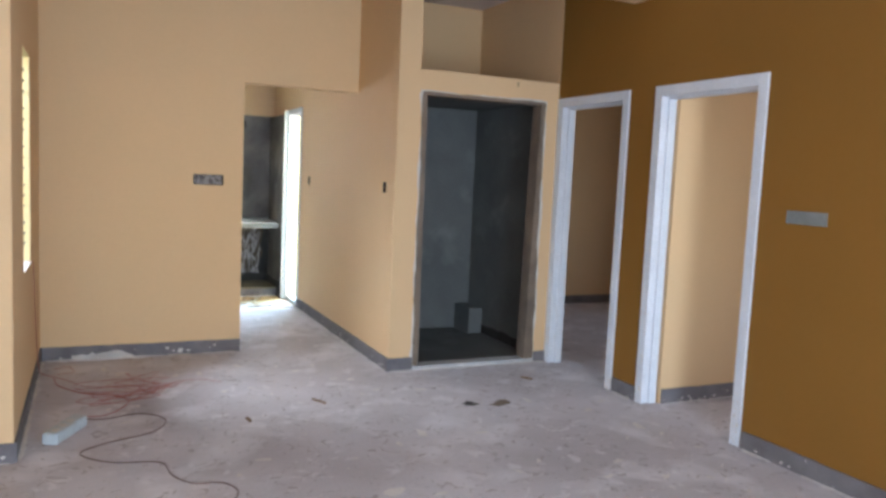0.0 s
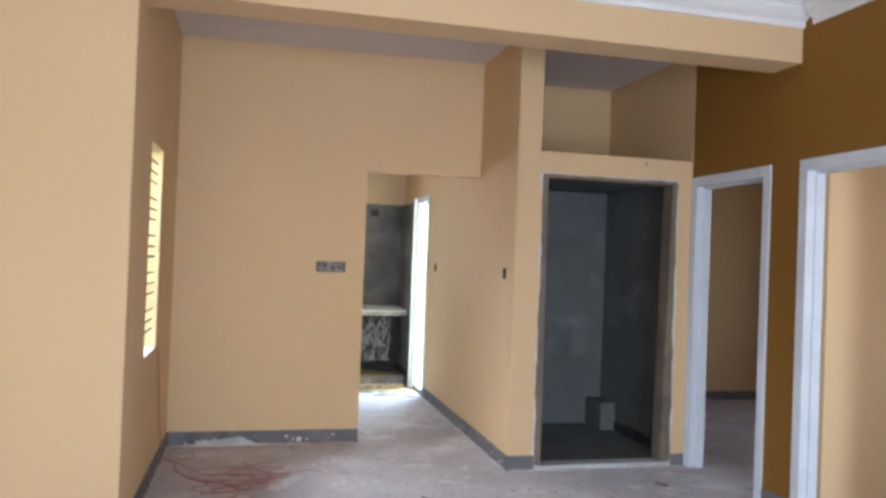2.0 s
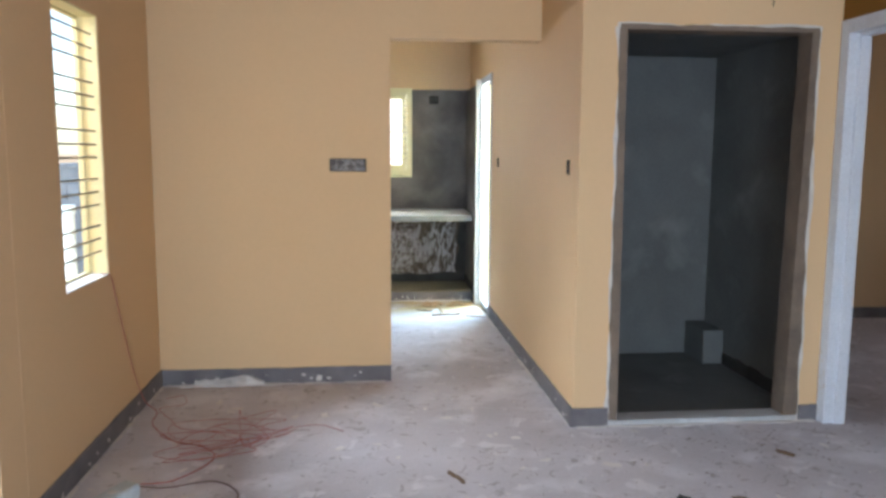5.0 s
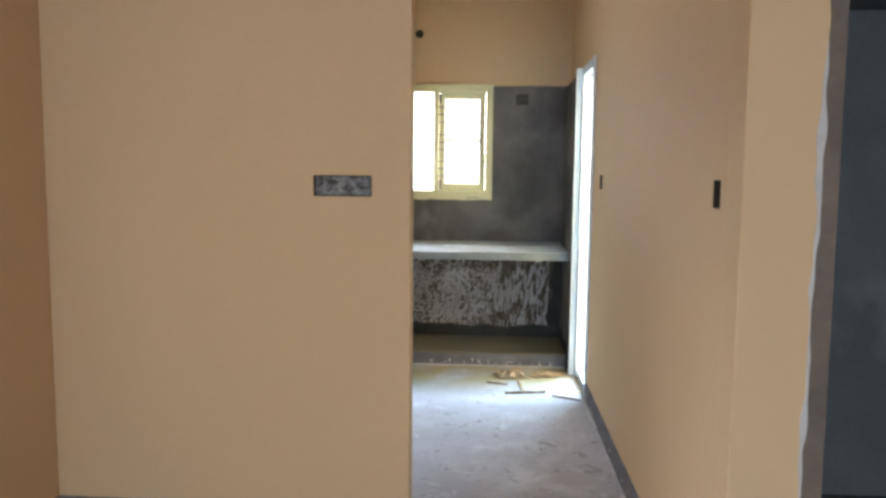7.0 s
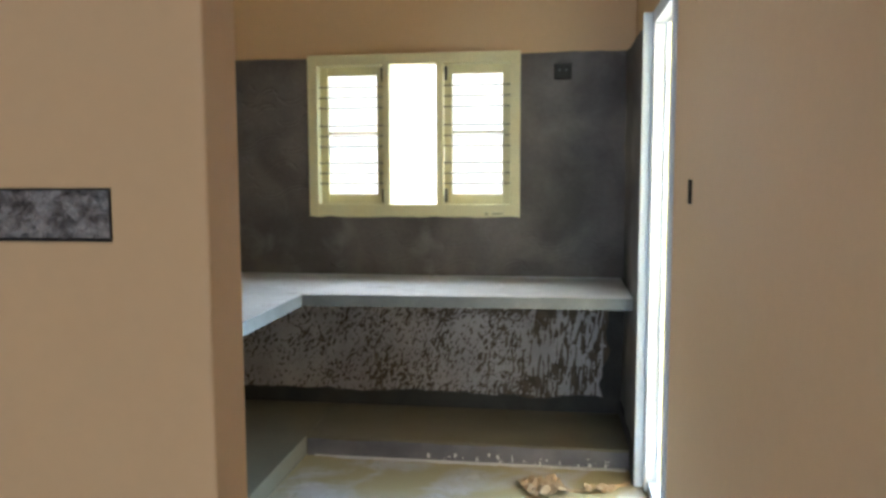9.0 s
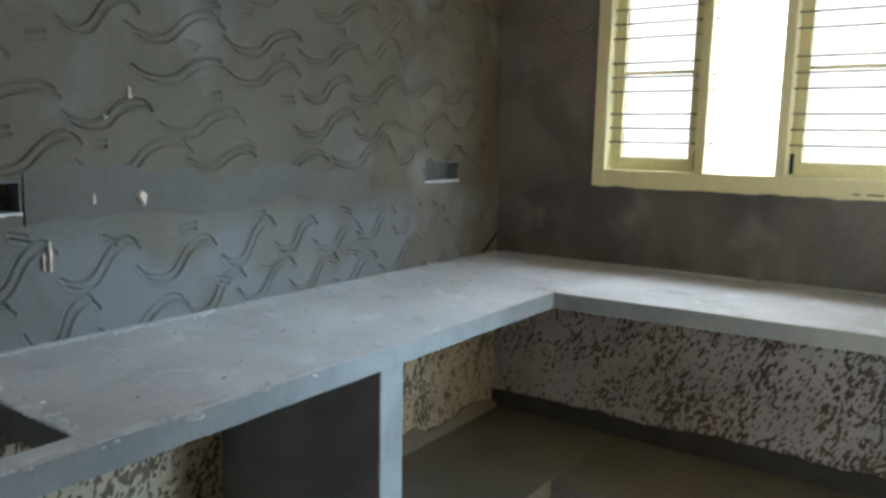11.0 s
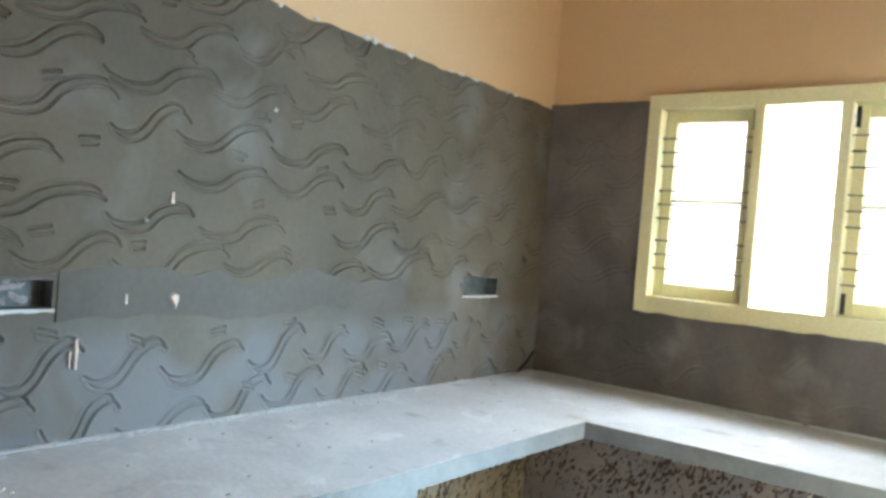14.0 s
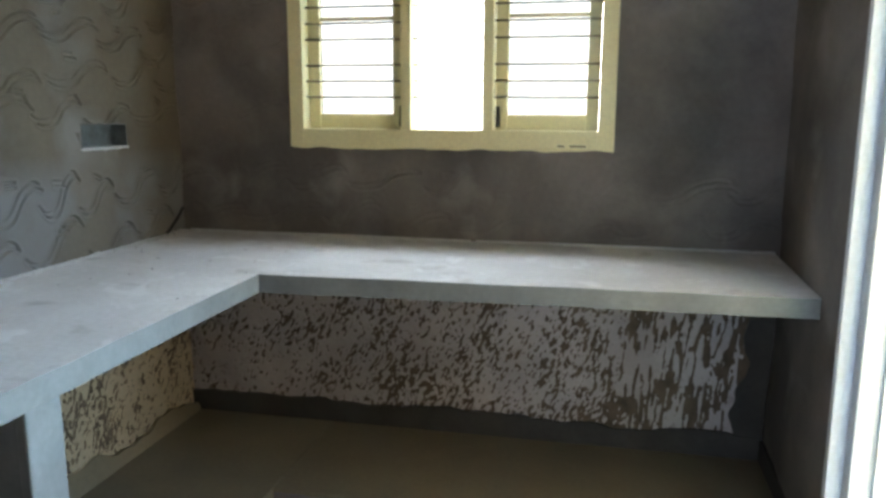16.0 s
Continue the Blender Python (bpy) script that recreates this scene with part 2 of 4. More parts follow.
def wall(name, material, along, a0, a1, z0, z1, p0, p1, holes=(), label="", bevel=0.004):
    """A wall along x or y, p0 to p1 thick, with openings (a0, a1, z0, z1) that go through it."""
    us = sorted({a0, a1, *[h[0] for h in holes], *[h[1] for h in holes]})
    zs = sorted({z0, z1, *[h[2] for h in holes], *[h[3] for h in holes]})
    us, zs = [u for u in us if a0 <= u <= a1], [z for z in zs if z0 <= z <= z1]

    def solid(i, j):
        if not (0 <= i < len(us) - 1 and 0 <= j < len(zs) - 1):
            return False
        u, z = (us[i] + us[i + 1]) / 2, (zs[j] + zs[j + 1]) / 2
        return not any(h[0] < u < h[1] and h[2] < z < h[3] for h in holes)

    bm, seen = bmesh.new(), {}

    def vert(u, p, z):
        key = (u, p, z)
        if key not in seen:
            seen[key] = bm.verts.new((u, p, z) if along == "x" else (p, u, z))
        return seen[key]

    for i in range(len(us) - 1):
        for j in range(len(zs) - 1):
            if not solid(i, j):
                continue
            u, U, z, Z = us[i], us[i + 1], zs[j], zs[j + 1]
            bm.faces.new([vert(u, p0, z), vert(U, p0, z), vert(U, p0, Z), vert(u, p0, Z)])
            bm.faces.new([vert(u, p1, z), vert(u, p1, Z), vert(U, p1, Z), vert(U, p1, z)])
            if not solid(i - 1, j):
                bm.faces.new([vert(u, p0, z), vert(u, p0, Z), vert(u, p1, Z), vert(u, p1, z)])
            if not solid(i + 1, j):
                bm.faces.new([vert(U, p0, z), vert(U, p1, z), vert(U, p1, Z), vert(U, p0, Z)])
            if not solid(i, j - 1):
                bm.faces.new([vert(u, p0, z), vert(u, p1, z), vert(U, p1, z), vert(U, p0, z)])
            if not solid(i, j + 1):
                bm.faces.new([vert(u, p0, Z), vert(U, p0, Z), vert(U, p1, Z), vert(u, p1, Z)])
    bmesh.ops.recalc_face_normals(bm, faces=bm.faces)
    ob = part(name, bm, material)
    if bevel:
        b = ob.modifiers.new("worn_edges", "BEVEL")
        b.width, b.segments, b.limit_method, b.angle_limit = bevel, 2, "ANGLE", radians(40)
    return setting(ob, label, "wall")


def wob(u, seed, freq=9.0):
    return noise.noise(Vector((u * freq, seed * 7.31, 0.3))) + 0.5 * noise.noise(Vector((u * freq * 3.1, seed * 3.7, 5.3)))


def ragged(bm, place, u0, u1, v0, v1, d, amp, seed, steps=70, amp0=0.0, freq=9.0):
    """A thin layer from v0 to an uneven edge about v1, d thick; place maps (u, v, n) to the world."""
    rows = []
    for i in range(steps + 1):
        u = u0 + (u1 - u0) * i / steps
        a, b = v0 + amp0 * wob(u, seed + 40, freq), v1 + amp * wob(u, seed, freq)
        if (b - a) * (v1 - v0) < 0:
            b = a + (v1 - v0) * 0.02
        rows.append([bm.verts.new(place(u, a, 0)), bm.verts.new(place(u, a, d)), bm.verts.new(place(u, b, d)), bm.verts.new(place(u, b, 0))])
    for p, q in zip(rows, rows[1:]):
        for k in range(3):
            bm.faces.new([p[k], q[k], q[k + 1], p[k + 1]])
    for r in (rows[0], rows[-1]):
        bm.faces.new(r)
    bmesh.ops.recalc_face_normals(bm, faces=bm.faces)
    return bm


def smooth_line(pts, per=8):
    """Points on a smooth line through pts."""
    pts = [Vector(p) for p in pts]
    ext, out = [pts[0] * 2 - pts[1], *pts, pts[-1] * 2 - pts[-2]], []
    for i in range(1, len(ext) - 2):
        a, b, c, d = ext[i - 1:i + 3]
        for k in range(per):
            t = k / per
            out.append(0.5 * (2 * b + (c - a) * t + (2 * a - 5 * b + 4 * c - d) * t * t + (3 * b - a - 3 * c + d) * t ** 3))
    return out + [pts[-1]]


def tube(bm, pts, r, sides=6):
    rings = []
    for i, p in enumerate(pts):
        way = (pts[min(i + 1, len(pts) - 1)] - pts[max(i - 1, 0)])
        way = way.normalized() if way.length > 1e-6 else Vector((1, 0, 0))
        a = way.cross(Vector((0.13, 0.21, 1))).normalized()
        b = way.cross(a)
        rings.append([bm.verts.new(p + r * (math.cos(k * math.tau / sides) * a + math.sin(k * math.tau / sides) * b)) for k in range(sides)])
    for p, q in zip(rings, rings[1:]):
        for k in range(sides):
            bm.faces.new([p[k], p[(k + 1) % sides], q[(k + 1) % sides], q[k]])
    bm.faces.new(rings[0])
    bm.faces.new(rings[-1])
    bmesh.ops.recalc_face_normals(bm, faces=bm.faces)
    return bm


def blob(bm, centre, ax, ay, n, ra, rb, h, rng, sides=7):
    """A flat uneven flake on a surface."""
    low, top = [], []
    for k in range(sides):
        a = k * math.tau / sides
        s = rng.uniform(0.5, 1.35)
        off = ax * math.cos(a) * ra * s + ay * math.sin(a) * rb * s
        low.append(bm.verts.new(centre + off))
        top.append(bm.verts.new(centre + off * 0.8 + n * h))
    bm.faces.new(top)
    for k in range(sides):
        bm.faces.new([low[k], low[(k + 1) % sides], top[(k + 1) % sides], top[k]])


# ---------------------------------------------------------------- the plan
BOXES = [(6.405, 6.638, 1.190, 1.262), (8.252, 8.488, 1.211, 1.286), (6.095, 6.175, 1.617, 1.70)]    # sunk in the scored kitchen wall
H = 3.07            # ceiling
XL = -0.85          # alcove's left wall
XC = 1.51           # right wall of the passage
XB = 2.888          # ochre wall
YB = 3.55           # front of the beam
YP = 4.70           # wall with the bathroom door
YF = 5.615          # far wall
YK = 8.86           # kitchen's back wall
XK = -0.80          # kitchen's left wall

PLAN = ((-2.8, -2.6, 3.008, 3.75), (-1.0, 3.75, 1.64, 9.06), (1.64, 3.75, 3.008, 7.29), (3.008, 0.22, 6.0, 7.29))
bm, top = bmesh.new(), bmesh.new()
for x0, y0, x1, y1 in PLAN:
    box(bm, x0, y0, -0.15, x1, y1, 0.0)
    box(top, x0, y0, H, x1, y1, H + 0.13)
floor = setting(part("floor", bm, M_FLOOR), "dusty bare concrete floor with pale stains", "floor")
ceiling = setting(part("ceiling", top, M_CEIL), "plain white painted ceiling", "ceiling")

# front wall stays out of view; its openings are added to let light in
wall("wall_front", M_BEIGE, "x", -2.8, 3.0, 0, H, -2.6, -2.4, [(0.1, 1.4, 0, 2.1), (-2.1, -0.7, 0.9, 2.1)], "unseen beige front wall with openings added for light")
wall("wall_west", M_BEIGE, "y", -2.4, YB, 0, H, -2.8, -2.65, (), "beige painted side wall")
wall("wall_living", M_BEIGE, "x", -2.65, XL, 0, H, YB, YB + 0.2, (), "beige painted wall beside the dining alcove")
wall("wall_alcove", M_BEIGE, "y", YB + 0.2, YF, 0, H, XL - 0.115, XL, [(4.22, 4.765, 0.835, 2.085)], "beige alcove wall with a barred window")
wall("wall_far", M_BEIGE, "x", -1.0, XC, 0, H, YF, YF + 0.115, [(0.577, XC, -1, 2.135), (0.204, 0.426, 1.329, 1.407)], "beige wall with a doorless kitchen passage")
wall("wall_passage", M_BEIGE, "y", YP + 0.12, YK, 0, H, XC, XC + 0.13, [(7.50, 8.06, -1, 2.13), (4.885, 4.945, 1.333, 1.411), (7.108, 7.172, 1.333, 1.411)], "beige passage wall with the kitchen's back door")
wall("wall_bathroom", M_BEIGE, "x", XC, XB, 0, H, YP, YP + 0.12, [(1.735, 2.73, -1, 2.075), (1.685, XB, 2.255, H + 1)],
     "beige wall with a raw doorway and a loft opening")
wall("wall_ochre", M_BROWN, "y", -2.4, 7.17, 0, H, XB, XB + 0.12, [(3.82, 4.68, -1, 2.115), (2.62, 3.50, -1, 2.115)],
     "ochre brown feature wall with two doorways")
wall("wall_bathroom_back", M_BEIGE, "x", XC + 0.13, XB, 0, H, 6.12, 6.24, (), "plastered wall behind the bathroom")
wall("wall_back_room", M_BEIGE, "x", XC + 0.13, 6.0, 0, H, 7.17, 7.29, (), "beige rear wall of the back room")
wall("wall_partition", M_BEIGE, "x", XB + 0.12, 5.8, 0, H, 3.43, 3.55, (), "beige partition between two bedrooms")
# window openings of these two walls are unseen, added for light
wall("wall_east", M_BEIGE, "y", 0.22, 7.17, 0, H, 5.8, 6.0, [(4.5, 5.5, 0.9, 2.1)], "beige outer wall of the bedrooms")
wall("wall_bedroom", M_BEIGE, "x", XB + 0.12, 5.8, 0, H, 0.22, 0.42, [(3.3, 4.5, 0.9, 2.1)], "unseen beige bedroom wall with an added window opening")
wall("wall_kitchen_left", M_BEIGE, "y", YF + 0.115, YK + 0.2, 0, H, XK - 0.2, XK, BOXES, "beige kitchen wall above grey plaster")
wall("wall_kitchen_back", M_BEIGE, "x", XK, XC + 0.13, 0, H, YK, YK + 0.2, [(-0.30, 0.892, 1.205, 2.10)], "beige kitchen wall with a three-light window")

setting(block("beam", M_BEIGE, (XL, YB, 2.715, XB, YB + 0.27, H), bevel=0.004), "beige painted beam under the ceiling", "beam")
setting(block("loft_slab", M_BEIGE, (XC + 0.13, YP + 0.12, 2.13, XB, 6.12, 2.25), bevel=0.004), "beige storage loft slab above the bathroom", "loft")


setting(block("loft_side", M_BEIGE, (XB - 0.004, YP + 0.0005, 2.256, XB - 0.0003, 6.119, H - 0.001)), "beige inner side of the loft", "wall face")


def cornice(name, p, q, inward):
    """Stepped moulding along the ceiling, from p to q, growing inward."""
    prof = [(0, 0), (0.018, 0), (0.018, 0.03), (0.03, 0.04), (0.055, 0.055), (0.075, 0.085), (0.082, 0.11), (0.10, 0.115), (0.10, 0.146), (0, 0.146)]
    bm, rings = bmesh.new(), []
    for e in (p, q):
        rings.append([bm.verts.new((e[0] + inward[0] * a, e[1] + inward[1] * a, H - 0.148 + b)) for a, b in prof])
    n = len(prof)
    for k in range(n):
        bm.faces.new([rings[0][k], rings[0][(k + 1) % n], rings[1][(k + 1) % n], rings[1][k]])
    bm.faces.new(rings[0])
    bm.faces.new(rings[1])
    bmesh.ops.recalc_face_normals(bm, faces=bm.faces)
    return setting(part(name, bm, M_CORNICE), "white stepped gypsum cornice along the ceiling", "cornice")


cornice("trim", (-2.65, YB), (XB, YB), (0, -1))
cornice("trim", (XB, -2.4), (XB, YB - 0.1), (-1, 0))
cornice("trim", (-2.65, -2.4), (-2.65, YB - 0.1), (1, 0))
cornice("trim", (-2.55, -2.4), (XB - 0.1, -2.4), (0, 1))


def skirting(name, along, a0, a1, face, side, seed, h=0.10):
    """Cement skirting on a wall face, uneven on top; side is the sign of its outward way."""
    if along == "x":
        place = lambda u, v, n: Vector((u, face + side * n, v))
    else:
        place = lambda u, v, n: Vector((face + side * n, u, v))
    bm = ragged(bmesh.new(), place, a0, a1, 0.0, h, 0.013, 0.004, seed, max(8, int((a1 - a0) * 30)))
    ob = setting(part(name, bm, M_SKIRT), "grey cement skirting smeared with white putty", "skirting")
    rng = random.Random(seed)
    # dust and putty left along its foot
    if along == "x":
        flat = lambda u, v, n: Vector((u, face + side * (0.0135 + v), n))
    else:
        flat = lambda u, v, n: Vector((face + side * (0.0135 + v), u, n))
    bm, u = bmesh.new(), a0 + 0.03
    while u < a1 - 0.1:
        w = min(rng.uniform(0.15, 0.6), a1 - 0.02 - u)
        ragged(bm, flat, u, u + w, 0.0, rng.uniform(0.006, 0.02), 0.004, 0.014, seed + u, max(6, int(w * 60)), freq=14)
        u += w + rng.uniform(0.02, 0.3)
    if len(bm.verts):
        part("dried_putty", bm, M_PUTTY, ob, "white putty droppings")
    else:
        bm.free()
    bm = bmesh.new()
    for _ in range(int((a1 - a0) * 9)):
        u, v, r = rng.uniform(a0, a1), abs(rng.gauss(0, 0.03)), rng.uniform(0.003, 0.011) * (2.2 if rng.random() < 0.06 else 1.0)
        c = place(u, min(v, h - 0.01), 0.013)
        ax = place(1, 0, 0) - place(0, 0, 0)
        blob(bm, c, ax, Vector((0, 0, 1)), place(0, 0, 1) - place(0, 0, 0), r * 1.5, r, 0.0015, rng)
    part("putty_smear", bm, M_PUTTY, ob)
    return ob


skirting("baseboard", "x", -2.65, XL, YB, -1, 1)
skirting("baseboard", "y", YB, YF, XL, 1, 2)
skirting("baseboard", "x", XL + 0.013, 0.577, YF, -1, 3)
skirting("baseboard", "y", YP, 7.49, XC, -1, 4)
skirting("baseboard", "x", XC - 0.013, 1.70, YP, -1, 5)
skirting("baseboard", "x", 2.775, XB - 0.01, YP, -1, 6, 0.085)
skirting("baseboard", "y", 3.54, 3.79, XB, -1, 7)
skirting("baseboard", "y", -2.4, 2.58, XB, -1, 8)
skirting("baseboard", "x", XB + 0.13, 5.8, 3.43, -1, 9)
skirting("baseboard", "x", XB + 0.13, 5.8, 7.17, -1, 10)

# heap of spilt putty against the alcove's skirting
bm = bmesh.new()
ragged(bm, lambda u, v, n: Vector((u, YF - 0.014 - n, v)), -0.64, -0.22, 0.0, 0.045, 0.02, 0.03, 77, 50, freq=7)
ragged(bm, lambda u, v, n: Vector((u, YF - 0.014 - v, n)), -0.72, -0.12, 0.0, 0.03, 0.008, 0.025, 78, 50, freq=7)
rng = random.Random(5)
for _ in range(30):
    c = Vector((rng.gauss(-0.43, 0.07), YF - 0.0355, 0.01 + abs(rng.gauss(0.02, 0.012))))
    blob(bm, c, Vector((1, 0, 0)), Vector((0, 0, 1)), Vector((0, -1, 0)), 0.02, 0.01, 0.004, rng, 8)
tagged(part("spilt_putty", bm, M_PUTTY), "white spilt wall putty dried against the skirting", "putty")

# ---------------------------------------------------------------- door frames


def door_frame(name, y0, y1, top, x_face, depth, label, width=0.07):
    """White frame in an opening of the wall along y: two jambs and a head, each with a rebate."""
    ob = setting(thing(name, label, "door frame"))
    xa, xb = x_face - 0.012, x_face + depth
    for lo, hi, inner in ((y0, y0 + width, 1), (y1 - width, y1, -1)):
        bm = box(bmesh.new(), xa, lo, 0.0, xb, hi, top, 0.004)
        e = hi if inner > 0 else lo
        box(bm, xa + 0.055, e, 0.0, xb - 0.01, e + inner * 0.014, top - width, 0.003)
        part("jamb", bm, M_FRAME, ob)
    bm = box(bmesh.new(), xa, y0 + width + 0.001, top - width, xb, y1 - width - 0.001, top, 0.004)
    box(bm, xa + 0.055, y0 + width + 0.015, top - width - 0.014, xb - 0.01, y1 - width - 0.015, top - width, 0.003)
    part("head", bm, M_FRAME, ob)
    rng = random.Random(name)
    for y in (y0 + width, y1 - width):
        bm = bmesh.new()
        for _ in range(14):
            c = Vector((xa - 0.0005, y + rng.uniform(-width, 0) if y < (y0 + y1) / 2 else y + rng.uniform(0, width), rng.uniform(0.02, 0.5) ** 1.3))
            blob(bm, c, Vector((0, 1, 0)), Vector((0, 0, 1)), Vector((-1, 0, 0)), rng.uniform(0.003, 0.008), rng.uniform(0.004, 0.015), 0.001, rng)
        part("scuff", bm, M_PUTTY, ob)
    return ob


door_frame("door_1", 3.80, 4.695, 2.13, XB, 0.115, "white painted empty door frame beside the bathroom")
door_frame("door_2", 2.595, 3.53, 2.13, XB, 0.115, "white painted empty door frame in the ochre wall")
door_frame("door_3", 7.48, 8.075, 2.135, XC, 0.05, "white painted back door frame of the kitchen", 0.06)
for y in (7.5005, 8.0535):
    setting(block("door_reveal", M_YELLOW, (XC + 0.052, y, 0.0, XC + 0.129, y + 0.006, 2.128)), "pale yellow painted side of the back doorway", "door reveal")
setting(block("door_trim", M_FRAME, (XC - 0.052, 8.062, 0.0, XC - 0.0125, 8.092, 2.13), bevel=0.003), "white painted strip beside the back door", "trim")
setting(block("door_sill", M_SLAB, (XC, 7.54, 0.0, XC + 0.16, 8.02, 0.045), bevel=0.006), "raised concrete back door sill", "door sill")

# ---------------------------------------------------------------- bathroom
setting(block("bathroom_floor", M_BATH, (XC + 0.135, YP + 0.12, 0.0, XB - 0.005, 6.12, 0.012)), "dark unfinished bathroom floor", "floor")
setting(block("threshold", M_SLAB, (1.70, YP - 0.012, 0.0, 2.76, YP + 0.12, 0.028), bevel=0.006), "worn concrete bathroom threshold", "threshold")
for dims in ((XC + 0.13, YP + 0.12, 0.0, XC + 0.145, 6.12, 2.128), (XB - 0.02, YP + 0.12, 0.0, XB - 0.001, 6.12, 2.128),
             (XC + 0.145, 6.1, 0.0, XB - 0.02, 6.119, 2.128), (XC + 0.145, YP + 0.12, 2.115, XB - 0.02, 6.1, 2.129)):
    setting(block("plaster", M_BATH, dims), "bare dark grey bathroom plaster", "plaster")
bm = box(bmesh.new(), 2.72, 5.78, 0.012, 2.862, 6.098, 0.25, 0.008)
tagged(part("concrete_block", bm, M_BATH), "rough grey concrete block in the bathroom corner", "block")
bm = bmesh.new()
ragged(bm, lambda u, v, n: Vector((XB - 0.021 - n, u, v)), 4.83, 5.80, 0.012, 0.09, 0.012, 0.012, 21, 40)
setting(part("mortar_band", bm, M_MORTAR), "dark mortar along the bathroom wall", "mortar")
bm = bmesh.new()
ragged(bm, lambda u, v, n: Vector((u, 6.099 - n, v)), 1.75, 2.62, 2.0, 2.02, 0.004, 0.012, 24, 30)
setting(part("putty_streak", bm, M_BATH), "pale streak on the bathroom plaster", "plaster")

# raw edges of the bathroom doorway
surround = setting(thing("doorway_reveal", "raw brown doorway edge with ragged putty border", "door reveal"))
for x, s, seed in ((1.735, -1, 31), (2.73, 1, 32)):
    bm = ragged(bmesh.new(), lambda u, v, n: Vector((x + s * v, YP - n, u)), 0.03, 2.0745, 0.0, 0.032, 0.005, 0.013, seed, 90, freq=5)
    part("raw_render", bm, M_RAW, surround)
    bm = ragged(bmesh.new(), lambda u, v, n: Vector((x + s * (0.01 + v), YP - n, u)), 0.0, 2.079, 0.0, 0.034, 0.003, 0.016, seed + 5, 90, freq=4)
    part("putty_border", bm, M_PUTTY, surround)
    foot = 0.035 if s > 0 else 0.012
    bm = box(bmesh.new(), x, YP - 0.004, 0.028, x - s * 0.006, YP + 0.125, 2.075)
    for w in bm.verts:
        if w.co.z < 0.1 and abs(w.co.x - x) > 0.003:
            w.co.x -= s * foot
    part("reveal_face", bm, M_RAW, surround)
bm = ragged(bmesh.new(), lambda u, v, n: Vector((u, YP - n, 2.075 + v)), 1.705, 2.76, 0.0, 0.016, 0.0055, 0.01, 33, 60, freq=6)
part("raw_render", bm, M_RAW, surround)
bm = ragged(bmesh.new(), lambda u, v, n: Vector((u, YP - n, 2.0795 + v)), 1.69, 2.775, 0.0, 0.022, 0.0034, 0.014, 34, 60, freq=5)
part("putty_border", bm, M_PUTTY, surround)
part("reveal_face", box(bmesh.new(), 1.741, YP - 0.004, 2.069, 2.724, YP + 0.125, 2.075), M_RAW, surround)
bm = ragged(bmesh.new(), lambda u, v, n: Vector((u, YP - 0.013 - v, n)), 1.66, 2.85, 0.0, 0.025, 0.004, 0.03, 35, 60, freq=8)
part("spilt_putty", bm, M_PUTTY, surround)

part("pencil_mark", box(bmesh.new(), 2.50, YP - 0.0006, 2.195, 2.506, YP + 0.001, 2.232), M_DARK, surround)

# ---------------------------------------------------------------- kitchen plaster


def waves(u0, u1, v0, v1, seed, row=0.105, length=0.27, amp=0.042):
    """Trowelled S-shaped double strokes in rows, with short double dashes between them."""
    rng, lines = random.Random(seed), []
    v = v0 + 0.03
    while v < v1:
        u = u0 - rng.uniform(0, length)
        while u < u1:
            ln, am, up = length * rng.uniform(0.75, 1.2), amp * rng.uniform(0.7, 1.2), rng.uniform(0.0, 0.045)
            if rng.random() < 0.96:
                dv = rng.uniform(-0.022, 0.022)
                curl = rng.uniform(0.015, 0.04)
                for k in (0.0, rng.uniform(0.021, 0.027)):
                    pts = []
                    t0, t1 = rng.uniform(-0.06, 0.05), rng.uniform(0.95, 1.06)
                    for i in range(90):
                        t = t0 + (t1 - t0) * i / 89
                        s = -math.sin(math.tau * (0.86 * t + 0.05)) * am * (0.85 + 0.3 * t)
                        pts.append((u + ln * (t - curl * math.sin(2 * math.tau * t)) + k * 0.6, v + dv + s + up * t - k * 0.8))
                    lines.append((pts, rng.uniform(0.6, 1.0)))
            if rng.random() < 0.85:
                du, dv, a = rng.uniform(0.1, 0.9) * ln, row * 0.5 + rng.uniform(-0.02, 0.02), rng.uniform(-0.6, 0.3)
                for k in (0, 0.016):
                    lines.append(([(u + du + i * 0.0012 * math.cos(a) + k * 0.3, v + dv + i * 0.0012 * math.sin(a) - k) for i in range(int(rng.uniform(25, 42)))],
                                  rng.uniform(0.5, 0.9)))
            u += ln * rng.uniform(0.94, 1.14)
        v += row * rng.uniform(0.92, 1.08)
    return lines


